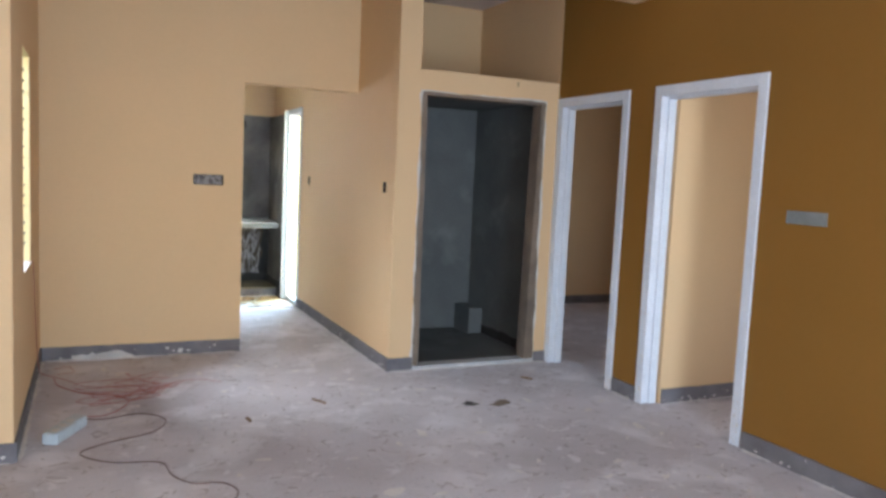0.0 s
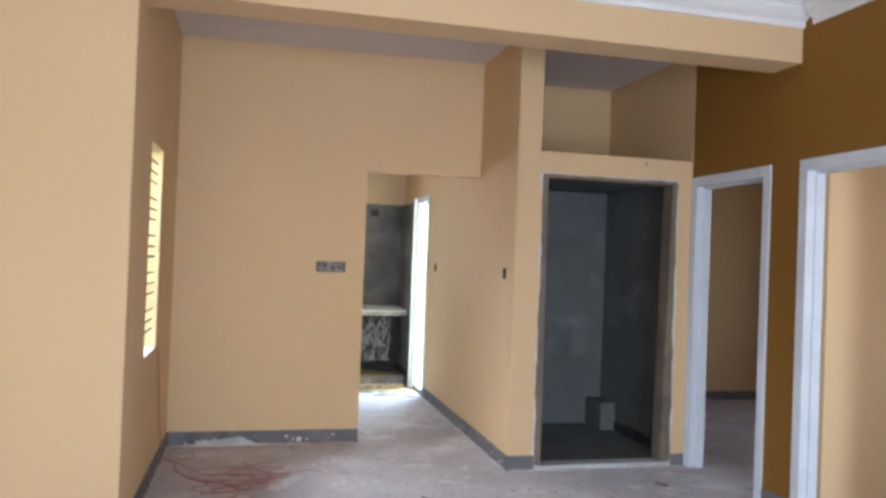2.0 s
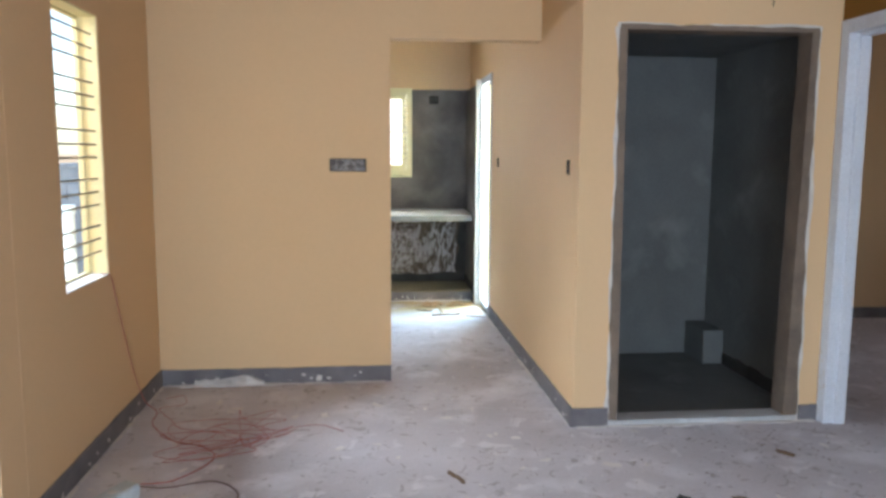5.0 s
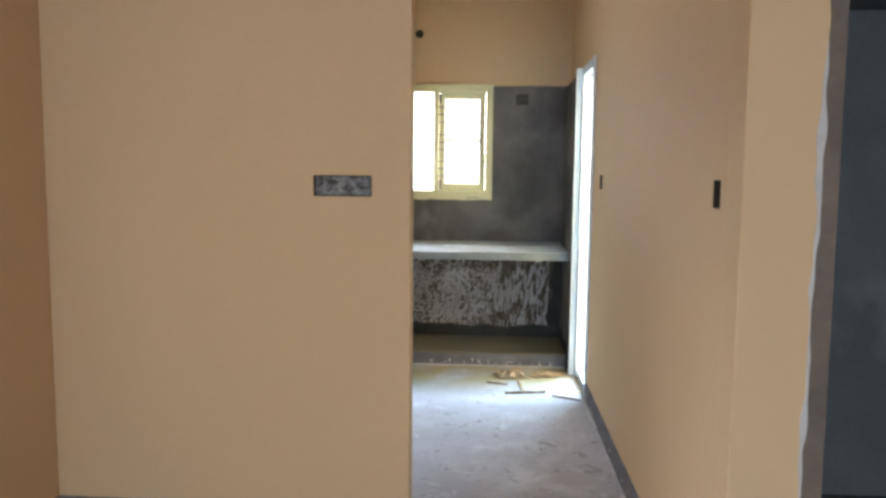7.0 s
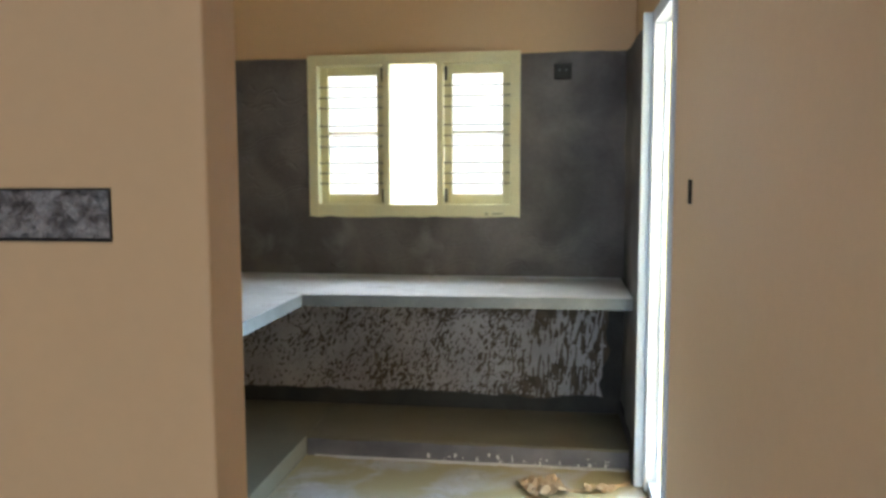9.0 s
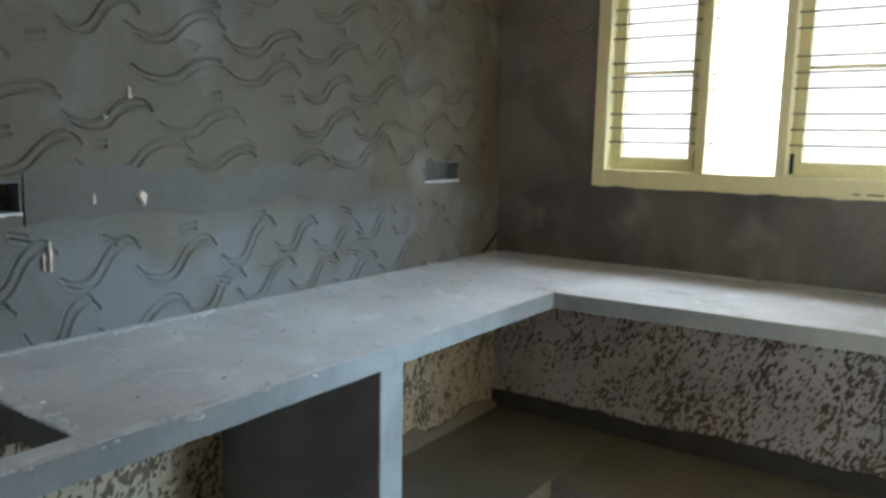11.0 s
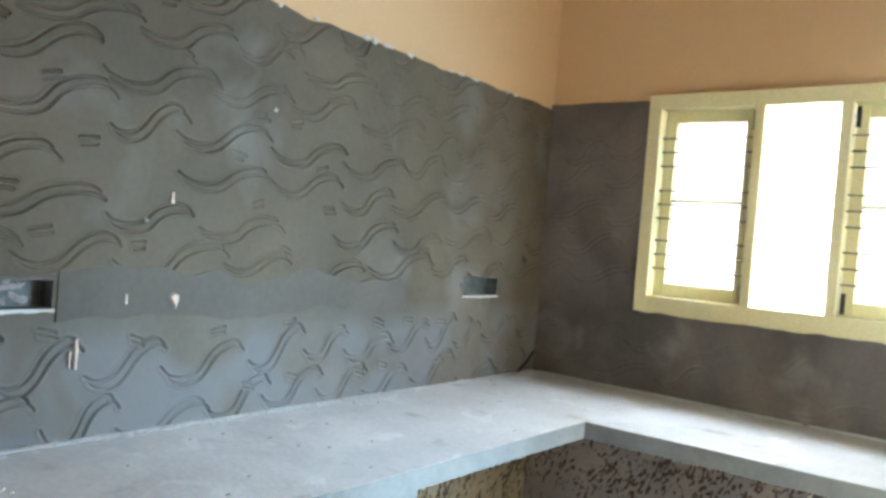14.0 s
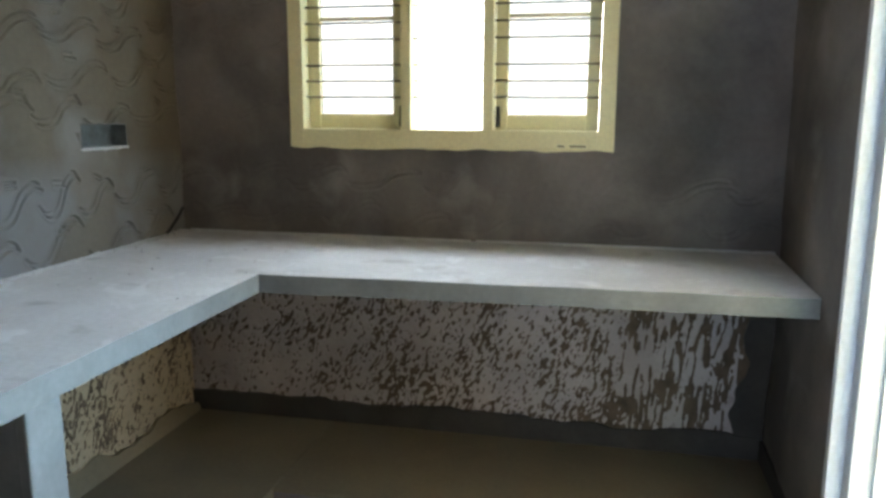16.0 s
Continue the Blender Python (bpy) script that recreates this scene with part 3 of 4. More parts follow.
def relief(u0, u1, v0, v1, step, lines, deep, seed, roll=0.0025):
    """Heights of a trowelled wall on a grid."""
    nu, nv = int((u1 - u0) / step) + 1, int((v1 - v0) / step) + 1
    U, V = np.meshgrid(np.linspace(u0, u1, nu), np.linspace(v0, v1, nv), indexing="ij")
    rs, h = np.random.RandomState(seed), np.zeros((nu, nv))
    for _ in range(26):
        k = rs.uniform(2, 28)
        a, ph = rs.uniform(0, np.pi), rs.uniform(0, 6.28)
        h += roll * 1.6 / k * 2 * np.sin(k * (U * np.cos(a) + V * np.sin(a)) + ph + 0.8 * np.sin(3 * U + ph))
    near = np.full((nu, nv), 9.0)
    gain = np.zeros((nu, nv))
    w = int(0.02 / step) + 1
    for pts, g in lines:
        for pu, pv in pts:
            i, j = int((pu - u0) / step), int((pv - v0) / step)
            a, b, c, d = max(0, i - w), min(nu, i + w + 1), max(0, j - w), min(nv, j + w + 1)
            if a >= b or c >= d:
                continue
            dist = np.hypot(U[a:b, c:d] - pu, V[a:b, c:d] - pv)
            less = dist < near[a:b, c:d]
            near[a:b, c:d][less] = dist[less]
            gain[a:b, c:d][less] = g
    groove = -deep * np.exp(-(near / 0.0030) ** 2) + deep * 0.25 * np.exp(-((near - 0.0075) / 0.003) ** 2)
    return U, V, np.maximum(h + groove * gain, -0.013)


def sheet(name, material, place, U, V, Hh, top_amp, holes=(), label="", seed=0, slope=0.0):
    """A plaster layer over a wall from a grid of heights, with an uneven top edge and turned-in borders."""
    nu, nv = U.shape
    V = V.copy()
    ragg = np.array([wob(u, seed + 3, 7.0) for u in U[:, 0]]) * top_amp + (U[-1, 0] - U[:, 0]) * slope
    for k in range(14):
        V[:, nv - 1 - k] += ragg * (1 - k / 14)
    ring = np.zeros((nu, nv), bool)
    ring[0, :] = ring[-1, :] = ring[:, 0] = ring[:, -1] = True
    Hh = np.where(ring, -0.02, Hh)
    co = place(U, V, Hh).reshape(-1, 3)
    idx = np.arange(nu * nv).reshape(nu, nv)
    q = np.stack([idx[:-1, :-1], idx[1:, :-1], idx[1:, 1:], idx[:-1, 1:]], -1)
    keep = np.ones(q.shape[:2], bool)
    for hole in holes:
        cu, cv = (U[:-1, :-1] + U[1:, 1:]) / 2, (V[:-1, :-1] + V[1:, 1:]) / 2
        keep &= ~((cu > hole[0]) & (cu < hole[1]) & (cv > hole[2]) & (cv < hole[3]))
    q = q[keep]
    me = bpy.data.meshes.new(name)
    me.vertices.add(len(co))
    me.vertices.foreach_set("co", co.astype(np.float32).ravel())
    me.loops.add(q.size)
    me.loops.foreach_set("vertex_index", q.astype(np.int32).ravel())
    me.polygons.add(len(q))
    me.polygons.foreach_set("loop_start", np.arange(0, q.size, 4, dtype=np.int32))
    me.polygons.foreach_set("use_smooth", np.ones(len(q), bool))
    me.update(calc_edges=True)
    me.materials.append(material)
    return setting(new(name, me), label, "plaster")


Z_SLAB = 0.860
strokes = waves(5.74, 8.86, 0.875, 1.10, 3, 0.145, 0.22, 0.046) + waves(5.74, 8.86, 1.28, 2.10, 4, 0.122, 0.27, 0.034)
U, V, Hh = relief(5.733, 8.90, 0.80, 2.072, 0.0027, strokes, 0.0125, 11)
sheet("plaster", M_CEMENT, lambda u, v, n: np.stack([XK + 0.02 + n, u, v], -1), U, V, Hh, 0.016, BOXES,
      label="grey cement plaster scored with double wave strokes", seed=1, slope=0.014)
rng = random.Random(17)
for _ in range(16):
    y = rng.uniform(6.6, 8.6)
    bm = bmesh.new()
    blob(bm, Vector((XK + 0.0205, y, 2.068 + (8.9 - y) * 0.014)), Vector((0, 1, 0)), Vector((0, 0, 1)), Vector((1, 0, 0)), rng.uniform(0.008, 0.03), rng.uniform(0.005, 0.011), 0.008, rng, 9)
    tagged(part("plaster_chip", bm, M_PUTTY), "pale plaster chip on the ragged upper edge", "plaster chip", "chips along the plaster edge")
strokes = [(p, g * 0.9) for p, g in waves(-0.76, 1.45, 0.90, 1.15, 8, 0.12, 0.26, 0.03) + waves(-0.76, -0.36, 1.3, 2.0, 9, 0.14, 0.28, 0.035)]
U, V, Hh = relief(XK - 0.03, 1.50, 0.80, 2.096, 0.006, strokes, 0.009, 12, 0.0045)
sheet("plaster", M_DARKCEMENT, lambda u, v, n: np.stack([u, YK - 0.017 - n, v], -1), U, V, Hh, 0.006, [(-0.303, 0.895, 1.2, 2.2)],
      label="dark damp cement plaster round the kitchen window", seed=2)
U, V, Hh = relief(8.085, YK + 0.03, 0.11, 2.09, 0.008, [], 0.0, 13, 0.003)
sheet("plaster", M_DARKCEMENT, lambda u, v, n: np.stack([XC - 0.047 - n, u, v], -1), U, V, Hh, 0.008,
      label="dark cement plaster beside the back door", seed=3)
U, V, Hh = relief(XK, 0.56, 0.0, 2.07, 0.012, [], 0.0, 14, 0.003)
sheet("plaster", M_CEMENT, lambda u, v, n: np.stack([u, YF + 0.125 + n, v], -1), U, V, Hh, 0.008,
      label="grey cement plaster behind the far wall", seed=4)

# smooth band of later plaster between the two runs of strokes
for k, (y0, y1) in enumerate(((5.74, 6.395), (6.648, 8.245))):
    bm = ragged(bmesh.new(), lambda u, v, n: Vector((XK + 0.010 + n, u, 1.16 + v)), y0, y1, 0.0, 0.115, 0.0145, 0.06, 90 + k, 60 + 60 * k, 0.03, 3.2)
    setting(part("plaster", bm, M_PATCH), "smoothed brownish plaster band round the socket boxes", "plaster")

# lower walls under the slab, hacked for plaster


def drifts(shape, step, short, long, lean, seed):
    """Smooth random field of unit spread whose grains are short by long metres, leaning from the upright."""
    rs = np.random.RandomState(seed)
    ku, kv = np.meshgrid(np.fft.fftfreq(shape[0], step) * math.tau, np.fft.fftfreq(shape[1], step) * math.tau, indexing="ij")
    a, b = ku * math.cos(lean) - kv * math.sin(lean), ku * math.sin(lean) + kv * math.cos(lean)
    f = np.fft.ifft2(np.fft.fft2(rs.standard_normal(shape)) * np.exp(-0.5 * ((a * short) ** 2 + (b * long) ** 2))).real
    return (f - f.mean()) / f.std()


def hacked(name, materials, place, u0, u1, v0, v1, step, seed, lean, cover, streak, label, dark_ovals=()):
    """A limewashed wall full of chisel pits, which show the dark mortar; each oval (u, v, ru, rv) takes the third,
    darkest material.
    """
    nu, nv = int((u1 - u0) / step) + 1, int((v1 - v0) / step) + 1
    U, V = np.meshgrid(np.linspace(u0, u1, nu), np.linspace(v0, v1, nv), indexing="ij")
    fine = drifts((nu, nv), step, 0.0029, 0.0066, lean, seed) + 0.35 * drifts((nu, nv), step, 0.0026, 0.0034, 0.3, seed + 1)
    brush = drifts((nu, nv), step, 0.0036, 0.022, lean * 0.2, seed + 2) + 0.4 * drifts((nu, nv), step, 0.003, 0.006, 0, seed + 3)
    w = np.clip(streak(U), 0, 1)
    f = fine * (1 - w) + brush * w + 0.42 * drifts((nu, nv), step, 0.030, 0.05, lean, seed + 4) + 0.22 * drifts((nu, nv), step, 0.16, 0.16, 0, seed + 5)
    deep = f / f.std() + cover(U, V)
    roll = drifts((nu, nv), step, 0.05, 0.05, 0, seed + 6) * 0.0012 + drifts((nu, nv), step, 0.006, 0.006, 0, seed + 7) * 0.0004
    h = roll - 0.0045 * np.clip(deep * 2.2 + 0.4, 0, 1)
    index = np.where(deep > 0, 1, 0)
    warp = 0.16 * drifts((nu, nv), step, 0.012, 0.012, 0, seed + 8)
    for du, dv, ru, rv in dark_ovals:
        index = np.where(((np.abs(U - du) / ru) ** 3 + (np.abs(V - dv) / rv) ** 3) ** (1 / 3) + warp < 1, 2, index)
    index = index[:-1, :-1]
    h[0, :] = h[-1, :] = h[:, 0] = h[:, -1] = -0.011
    idx = np.arange(nu * nv).reshape(nu, nv)
    q = np.stack([idx[:-1, :-1], idx[1:, :-1], idx[1:, 1:], idx[:-1, 1:]], -1).reshape(-1, 4)
    me = bpy.data.meshes.new(name)
    me.vertices.add(nu * nv)
    me.vertices.foreach_set("co", place(U, V, h).reshape(-1, 3).astype(np.float32).ravel())
    me.loops.add(q.size)
    me.loops.foreach_set("vertex_index", q.astype(np.int32).ravel())
    me.polygons.add(len(q))
    me.polygons.foreach_set("loop_start", np.arange(0, q.size, 4, dtype=np.int32))
    me.polygons.foreach_set("use_smooth", np.ones(len(q), bool))
    me.polygons.foreach_set("material_index", index.astype(np.int32).ravel())
    for m in materials:
        me.materials.append(m)
    me.update(calc_edges=True)
    return setting(new(name, me), label, "wall face")


hacked("plaster", (M_CREAMWALL, M_HACK, M_MORTAR), lambda u, v, n: np.stack([XK + 0.012 + n, u, v], -1), 5.735, YK - 0.002, 0.08, 0.80, 0.0028, 41, 0.45,
       lambda u, v: -0.95 + 0.50 * np.clip((u - 6.5) / 0.7, 0, 1) + 0.5 * np.clip((v - 0.66) / 0.14, 0, 1),
       lambda u: u * 0, "cream limewashed wall full of dark chisel marks", ((6.47, 0.665, 0.16, 0.045),))
hacked("plaster", (M_GREYWASH, M_HACK), lambda u, v, n: np.stack([u, YK - 0.012 - n, v], -1), XK + 0.013, XC - 0.002, 0.08, 0.80, 0.0028, 42, 0.5,
       lambda u, v: np.where(u < 0.96, -1.0 + 1.0 * np.clip((u + 0.5) / 1.2, 0, 1), np.where(u < 1.36, 0.15, 1.0)) + 1.1 * np.clip((v - 0.62) / 0.18, 0, 1) * np.clip((u + 0.3) / 0.8, 0, 1),
       lambda u: (u - 0.80) / 0.25, "greyish limewashed wall with chisel marks and brushed cement")

# ---------------------------------------------------------------- platform and slab
bm = bmesh.new()
box(bm, XK + 0.012, 5.735, 0.0, -0.165, YK - 0.012, 0.10, 0.006)
setting(part("platform", bm, M_PLATFORM), "low brown cement platform under the cooking slab", "platform")
bm = bmesh.new()
box(bm, -0.166, 8.262, 0.0, XC - 0.047, YK - 0.012, 0.0995, 0.006)
setting(part("platform", bm, M_PLATFORM), "low brown cement platform under the cooking slab", "platform")
bm = ragged(bmesh.new(), lambda u, v, n: Vector((u, 8.2622 - n, v)), -0.16, XC - 0.05, 0.0, 0.088, 0.004, 0.006, 56, 120, freq=7)
face = setting(part("platform_face", bm, M_SKIRT), "dark cement front of the low platform", "platform")
rng, bm = random.Random(66), bmesh.new()
for _ in range(34):
    u, h = 1.0 + rng.gauss(0, 0.28), abs(rng.gauss(0.006, 0.007)) + 0.003
    if -0.1 < u < XC - 0.07:
        blob(bm, Vector((u, 8.2578, rng.uniform(0.004, 0.045))), Vector((1, 0, 0)), Vector((0, 0, 1)), Vector((0, -1, 0)), rng.uniform(0.002, 0.009), h, 0.002, rng, 7)
part("mortar_drips", bm, M_PUTTY, face, "pale mortar drips")["kind"] = "stuff"
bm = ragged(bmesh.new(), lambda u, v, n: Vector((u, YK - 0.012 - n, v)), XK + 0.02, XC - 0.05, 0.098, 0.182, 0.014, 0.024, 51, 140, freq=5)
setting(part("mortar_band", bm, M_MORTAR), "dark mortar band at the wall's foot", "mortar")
bm = ragged(bmesh.new(), lambda u, v, n: Vector((XK + 0.012 + n + max(0.0, 0.18 - v) * 0.4, u, v)), 5.74, YK - 0.02, 0.094, 0.150, 0.010, 0.034, 52, 160, freq=5)
setting(part("mortar_band", bm, M_PLATFORM), "brown cement drawn up to the wall's foot", "mortar")
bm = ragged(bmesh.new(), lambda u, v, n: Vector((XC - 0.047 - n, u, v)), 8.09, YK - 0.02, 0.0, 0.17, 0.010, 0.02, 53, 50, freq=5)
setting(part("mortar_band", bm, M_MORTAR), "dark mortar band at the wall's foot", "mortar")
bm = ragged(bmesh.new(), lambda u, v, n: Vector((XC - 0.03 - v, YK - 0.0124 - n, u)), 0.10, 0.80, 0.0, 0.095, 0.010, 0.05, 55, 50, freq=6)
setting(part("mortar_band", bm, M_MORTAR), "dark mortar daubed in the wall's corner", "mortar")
bm = ragged(bmesh.new(), lambda u, v, n: Vector((u, 8.258 - v, n)), -0.12, 1.44, 0.0, 0.02, 0.006, 0.02, 54, 100, freq=8)
setting(part("mortar_spill", bm, M_PUTTY), "pale mortar spilt along the platform", "mortar")

SX, SY, SB = -0.146, 8.178, 0.789          # slab's front edges and underside
HX0, HX1, HY0, HY1 = -0.60, -0.19, 5.868, 6.425   # sink cut-out


def slab():
    """L-shaped slab with a cut-out for the sink, a little uneven along its edges."""
    bm = bmesh.new()
    xs, ys = [XK + 0.02, HX0, HX1 - 0.02, SX, 0.4, 0.95, XC - 0.055], [5.735, HY0, HY1, 6.9, 7.5, SY, YK - 0.02]
    grid = {}

    def v(i, j, z):
        if (i, j, z) not in grid:
            grid[i, j, z] = bm.verts.new((xs[i], ys[j], z))
        return grid[i, j, z]

    def solid(i, j):
        if not (0 <= i < len(xs) - 1 and 0 <= j < len(ys) - 1):
            return False
        inside = i < 3 or j >= 5
        return inside and not (i == 1 and j == 1)

    for i in range(len(xs) - 1):
        for j in range(len(ys) - 1):
            if not solid(i, j):
                continue
            bm.faces.new([v(i, j, Z_SLAB), v(i + 1, j, Z_SLAB), v(i + 1, j + 1, Z_SLAB), v(i, j + 1, Z_SLAB)])
            bm.faces.new([v(i, j, SB), v(i, j + 1, SB), v(i + 1, j + 1, SB), v(i + 1, j, SB)])
            for di, dj, a, b in ((-1, 0, (0, 0), (0, 1)), (1, 0, (1, 0), (1, 1)), (0, -1, (0, 0), (1, 0)), (0, 1, (0, 1), (1, 1))):
                if not solid(i + di, j + dj):
                    bm.faces.new([v(i + a[0], j + a[1], SB), v(i + b[0], j + b[1], SB), v(i + b[0], j + b[1], Z_SLAB), v(i + a[0], j + a[1], Z_SLAB)])
    bmesh.ops.recalc_face_normals(bm, faces=bm.faces)
    bmesh.ops.subdivide_edges(bm, edges=[e for e in bm.edges if e.calc_length() > 0.2], cuts=10, use_grid_fill=True)
    for w in bm.verts:
        p = w.co
        if p.z > Z_SLAB - 0.01:
            p.z -= 0.014 * min(1.0, max(0.0, min(p.x - XK, YK - p.y)) / 0.62)
        if p.y < SY + 0.05 and p.x > SX:
            p.y += 0.038 * (p.x - SX)
        if XK + 0.05 < p.x < XC - 0.1 and 5.8 < p.y < YK - 0.05:
            d = Vector((noise.noise(p * 9), noise.noise(p * 9 + Vector((9, 0, 0))), 0.5 * noise.noise(p * 7 + Vector((0, 9, 0)))))
            w.co += d * 0.004
    return bm


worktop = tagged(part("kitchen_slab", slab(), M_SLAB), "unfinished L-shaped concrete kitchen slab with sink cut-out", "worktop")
# upright faces take the darker tone, with shade in the colour
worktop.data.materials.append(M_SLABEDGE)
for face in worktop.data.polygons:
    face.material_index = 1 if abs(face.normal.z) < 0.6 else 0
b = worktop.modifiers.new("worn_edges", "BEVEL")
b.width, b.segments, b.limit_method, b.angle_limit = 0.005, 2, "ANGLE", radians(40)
# pale crust round the sink cut-out and along the front edge
ZF, rng = Z_SLAB - 0.0145, random.Random(64)
for k, (place, u0, u1) in enumerate(((lambda u, v, n: Vector((u, HY1 + 0.004 + v, Z_SLAB - 0.014 * (u - XK) / 0.62 + n - 0.002)), HX0, SX - 0.01),
                                     (lambda u, v, n: Vector((u, HY0 - 0.004 - v, Z_SLAB - 0.014 * (u - XK) / 0.62 + n - 0.002)), HX0, SX - 0.01),
                                     (lambda u, v, n: Vector((SX - 0.028 + v, u, ZF + n - 0.001)), HY0 - 0.1, 7.0),
                                     (lambda u, v, n: Vector((HX0 - 0.004 - v, u, Z_SLAB - 0.0055 + n - 0.001)), HY0, HY1))):
    bm = ragged(bmesh.new(), place, u0, u1, 0.0, 0.018, 0.003, 0.012, 110 + k, 240, freq=19)
    for _ in range(70):
        r = abs(rng.gauss(0.004, 0.003)) + 0.002
        c = place(rng.uniform(u0, u1), abs(rng.gauss(0.012, 0.016)), 0.0015)
        blob(bm, c, Vector((1, 0, 0)), Vector((0, 1, 0)), Vector((0, 0, 1)), r, r * rng.uniform(0.7, 1.8), 0.003, rng, 6)
    part("cement_crust", bm, M_CRUST, worktop)
# mortar fillet where the slab meets the walls, with crumbs along it
bm = ragged(bmesh.new(), lambda u, v, n: Vector((XK + 0.018 + v, u, Z_SLAB + n)), 5.75, YK - 0.03, 0.0, 0.020, 0.004, 0.010, 61, 500, freq=21)
rng = random.Random(63)
for _ in range(520):
    y, r = rng.uniform(5.76, YK - 0.04), abs(rng.gauss(0.002, 0.0022)) + 0.001
    c = Vector((XK + 0.026 + abs(rng.gauss(0, 0.018)), y, Z_SLAB + 0.002))
    blob(bm, c, Vector((1, 0, 0)), Vector((0, 1, 0)), Vector((0, 0, 1)), r, r * rng.uniform(0.8, 2.2), r * rng.uniform(0.5, 1.1), rng, 6)
part("mortar_fillet", bm, M_CRUST, worktop)
bm = ragged(bmesh.new(), lambda u, v, n: Vector((u, YK - 0.018 - v, Z_SLAB + n)), XK + 0.05, XC - 0.06, 0.0, 0.016, 0.006, 0.014, 62, 400, freq=22)
part("mortar_fillet", bm, M_SLAB, worktop)
rng, bm = random.Random(9), bmesh.new()
for _ in range(45):
    y = rng.uniform(5.8, 8.7)
    u = rng.uniform(0, 0.58)
    if HY0 - 0.03 < y < HY1 + 0.03 and u > 0.15:
        continue
    c = Vector((XK + 0.03 + u, y, Z_SLAB - 0.014 * min(u + 0.03, max(0, YK - y)) / 0.62 - 0.0005))
    blob(bm, c, Vector((1, 0, 0)), Vector((0, 1, 0)), Vector((0, 0, 1)), rng.uniform(0.002, 0.006), rng.uniform(0.002, 0.008), 0.002, rng, 6)
part("cement_crumbs", bm, M_SLABEDGE, worktop)
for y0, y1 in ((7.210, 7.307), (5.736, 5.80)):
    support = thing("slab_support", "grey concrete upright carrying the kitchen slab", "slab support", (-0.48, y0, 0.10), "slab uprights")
    # both pieces keep the shade-darkened concrete tone
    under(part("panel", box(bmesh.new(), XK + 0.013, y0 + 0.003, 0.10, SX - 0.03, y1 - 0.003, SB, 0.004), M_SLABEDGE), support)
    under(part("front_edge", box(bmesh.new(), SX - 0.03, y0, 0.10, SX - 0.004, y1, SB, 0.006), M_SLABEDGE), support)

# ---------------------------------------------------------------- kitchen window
# glowing panel added close behind the window, in place of the white outdoors
m_glow = bpy.data.materials.new("glowing_backdrop")
m_glow.use_nodes = True
m_glow.node_tree.nodes["Principled BSDF"].inputs["Emission Color"].default_value = (0.93, 0.97, 1.0, 1)
m_glow.node_tree.nodes["Principled BSDF"].inputs["Emission Strength"].default_value = 5.5
setting(part("backdrop", box(bmesh.new(), -1.4, 9.70, 0.0, 1.42, 9.72, 2.6), m_glow), "glowing white panel added behind the kitchen window", "backdrop")
win = setting(thing("window_1", "cream three-light kitchen window with iron rods", "window"))
WX0, WX1, WZ0, WZ1, WY0, WY1 = -0.306, 0.897, 1.203, 2.106, 8.822, 8.93
bm = bmesh.new()
box(bm, WX0, WY0, WZ0, WX0 + 0.056, WY1, WZ1, 0.004)
box(bm, WX1 - 0.056, WY0, WZ0, WX1, WY1, WZ1, 0.004)
box(bm, WX0 + 0.054, WY0 + 0.001, WZ1 - 0.06, WX1 - 0.054, WY1, WZ1, 0.004)
box(bm, WX0 + 0.054, WY0 + 0.001, WZ0, WX1 - 0.054, WY1, WZ0 + 0.066, 0.004)
part("window_frame", bm, M_CREAM, win)
LIGHTS = ((-0.25, 0.127), (0.166, 0.431), (0.468, 0.841))
for x0, x1 in ((0.127, 0.166), (0.431, 0.468)):
    part("mullion", box(bmesh.new(), x0, WY0 + 0.002, WZ0 + 0.06, x1, WY1 - 0.002, WZ1 - 0.055, 0.004), M_CREAM, win)
z0, z1 = WZ0 + 0.066, WZ1 - 0.06
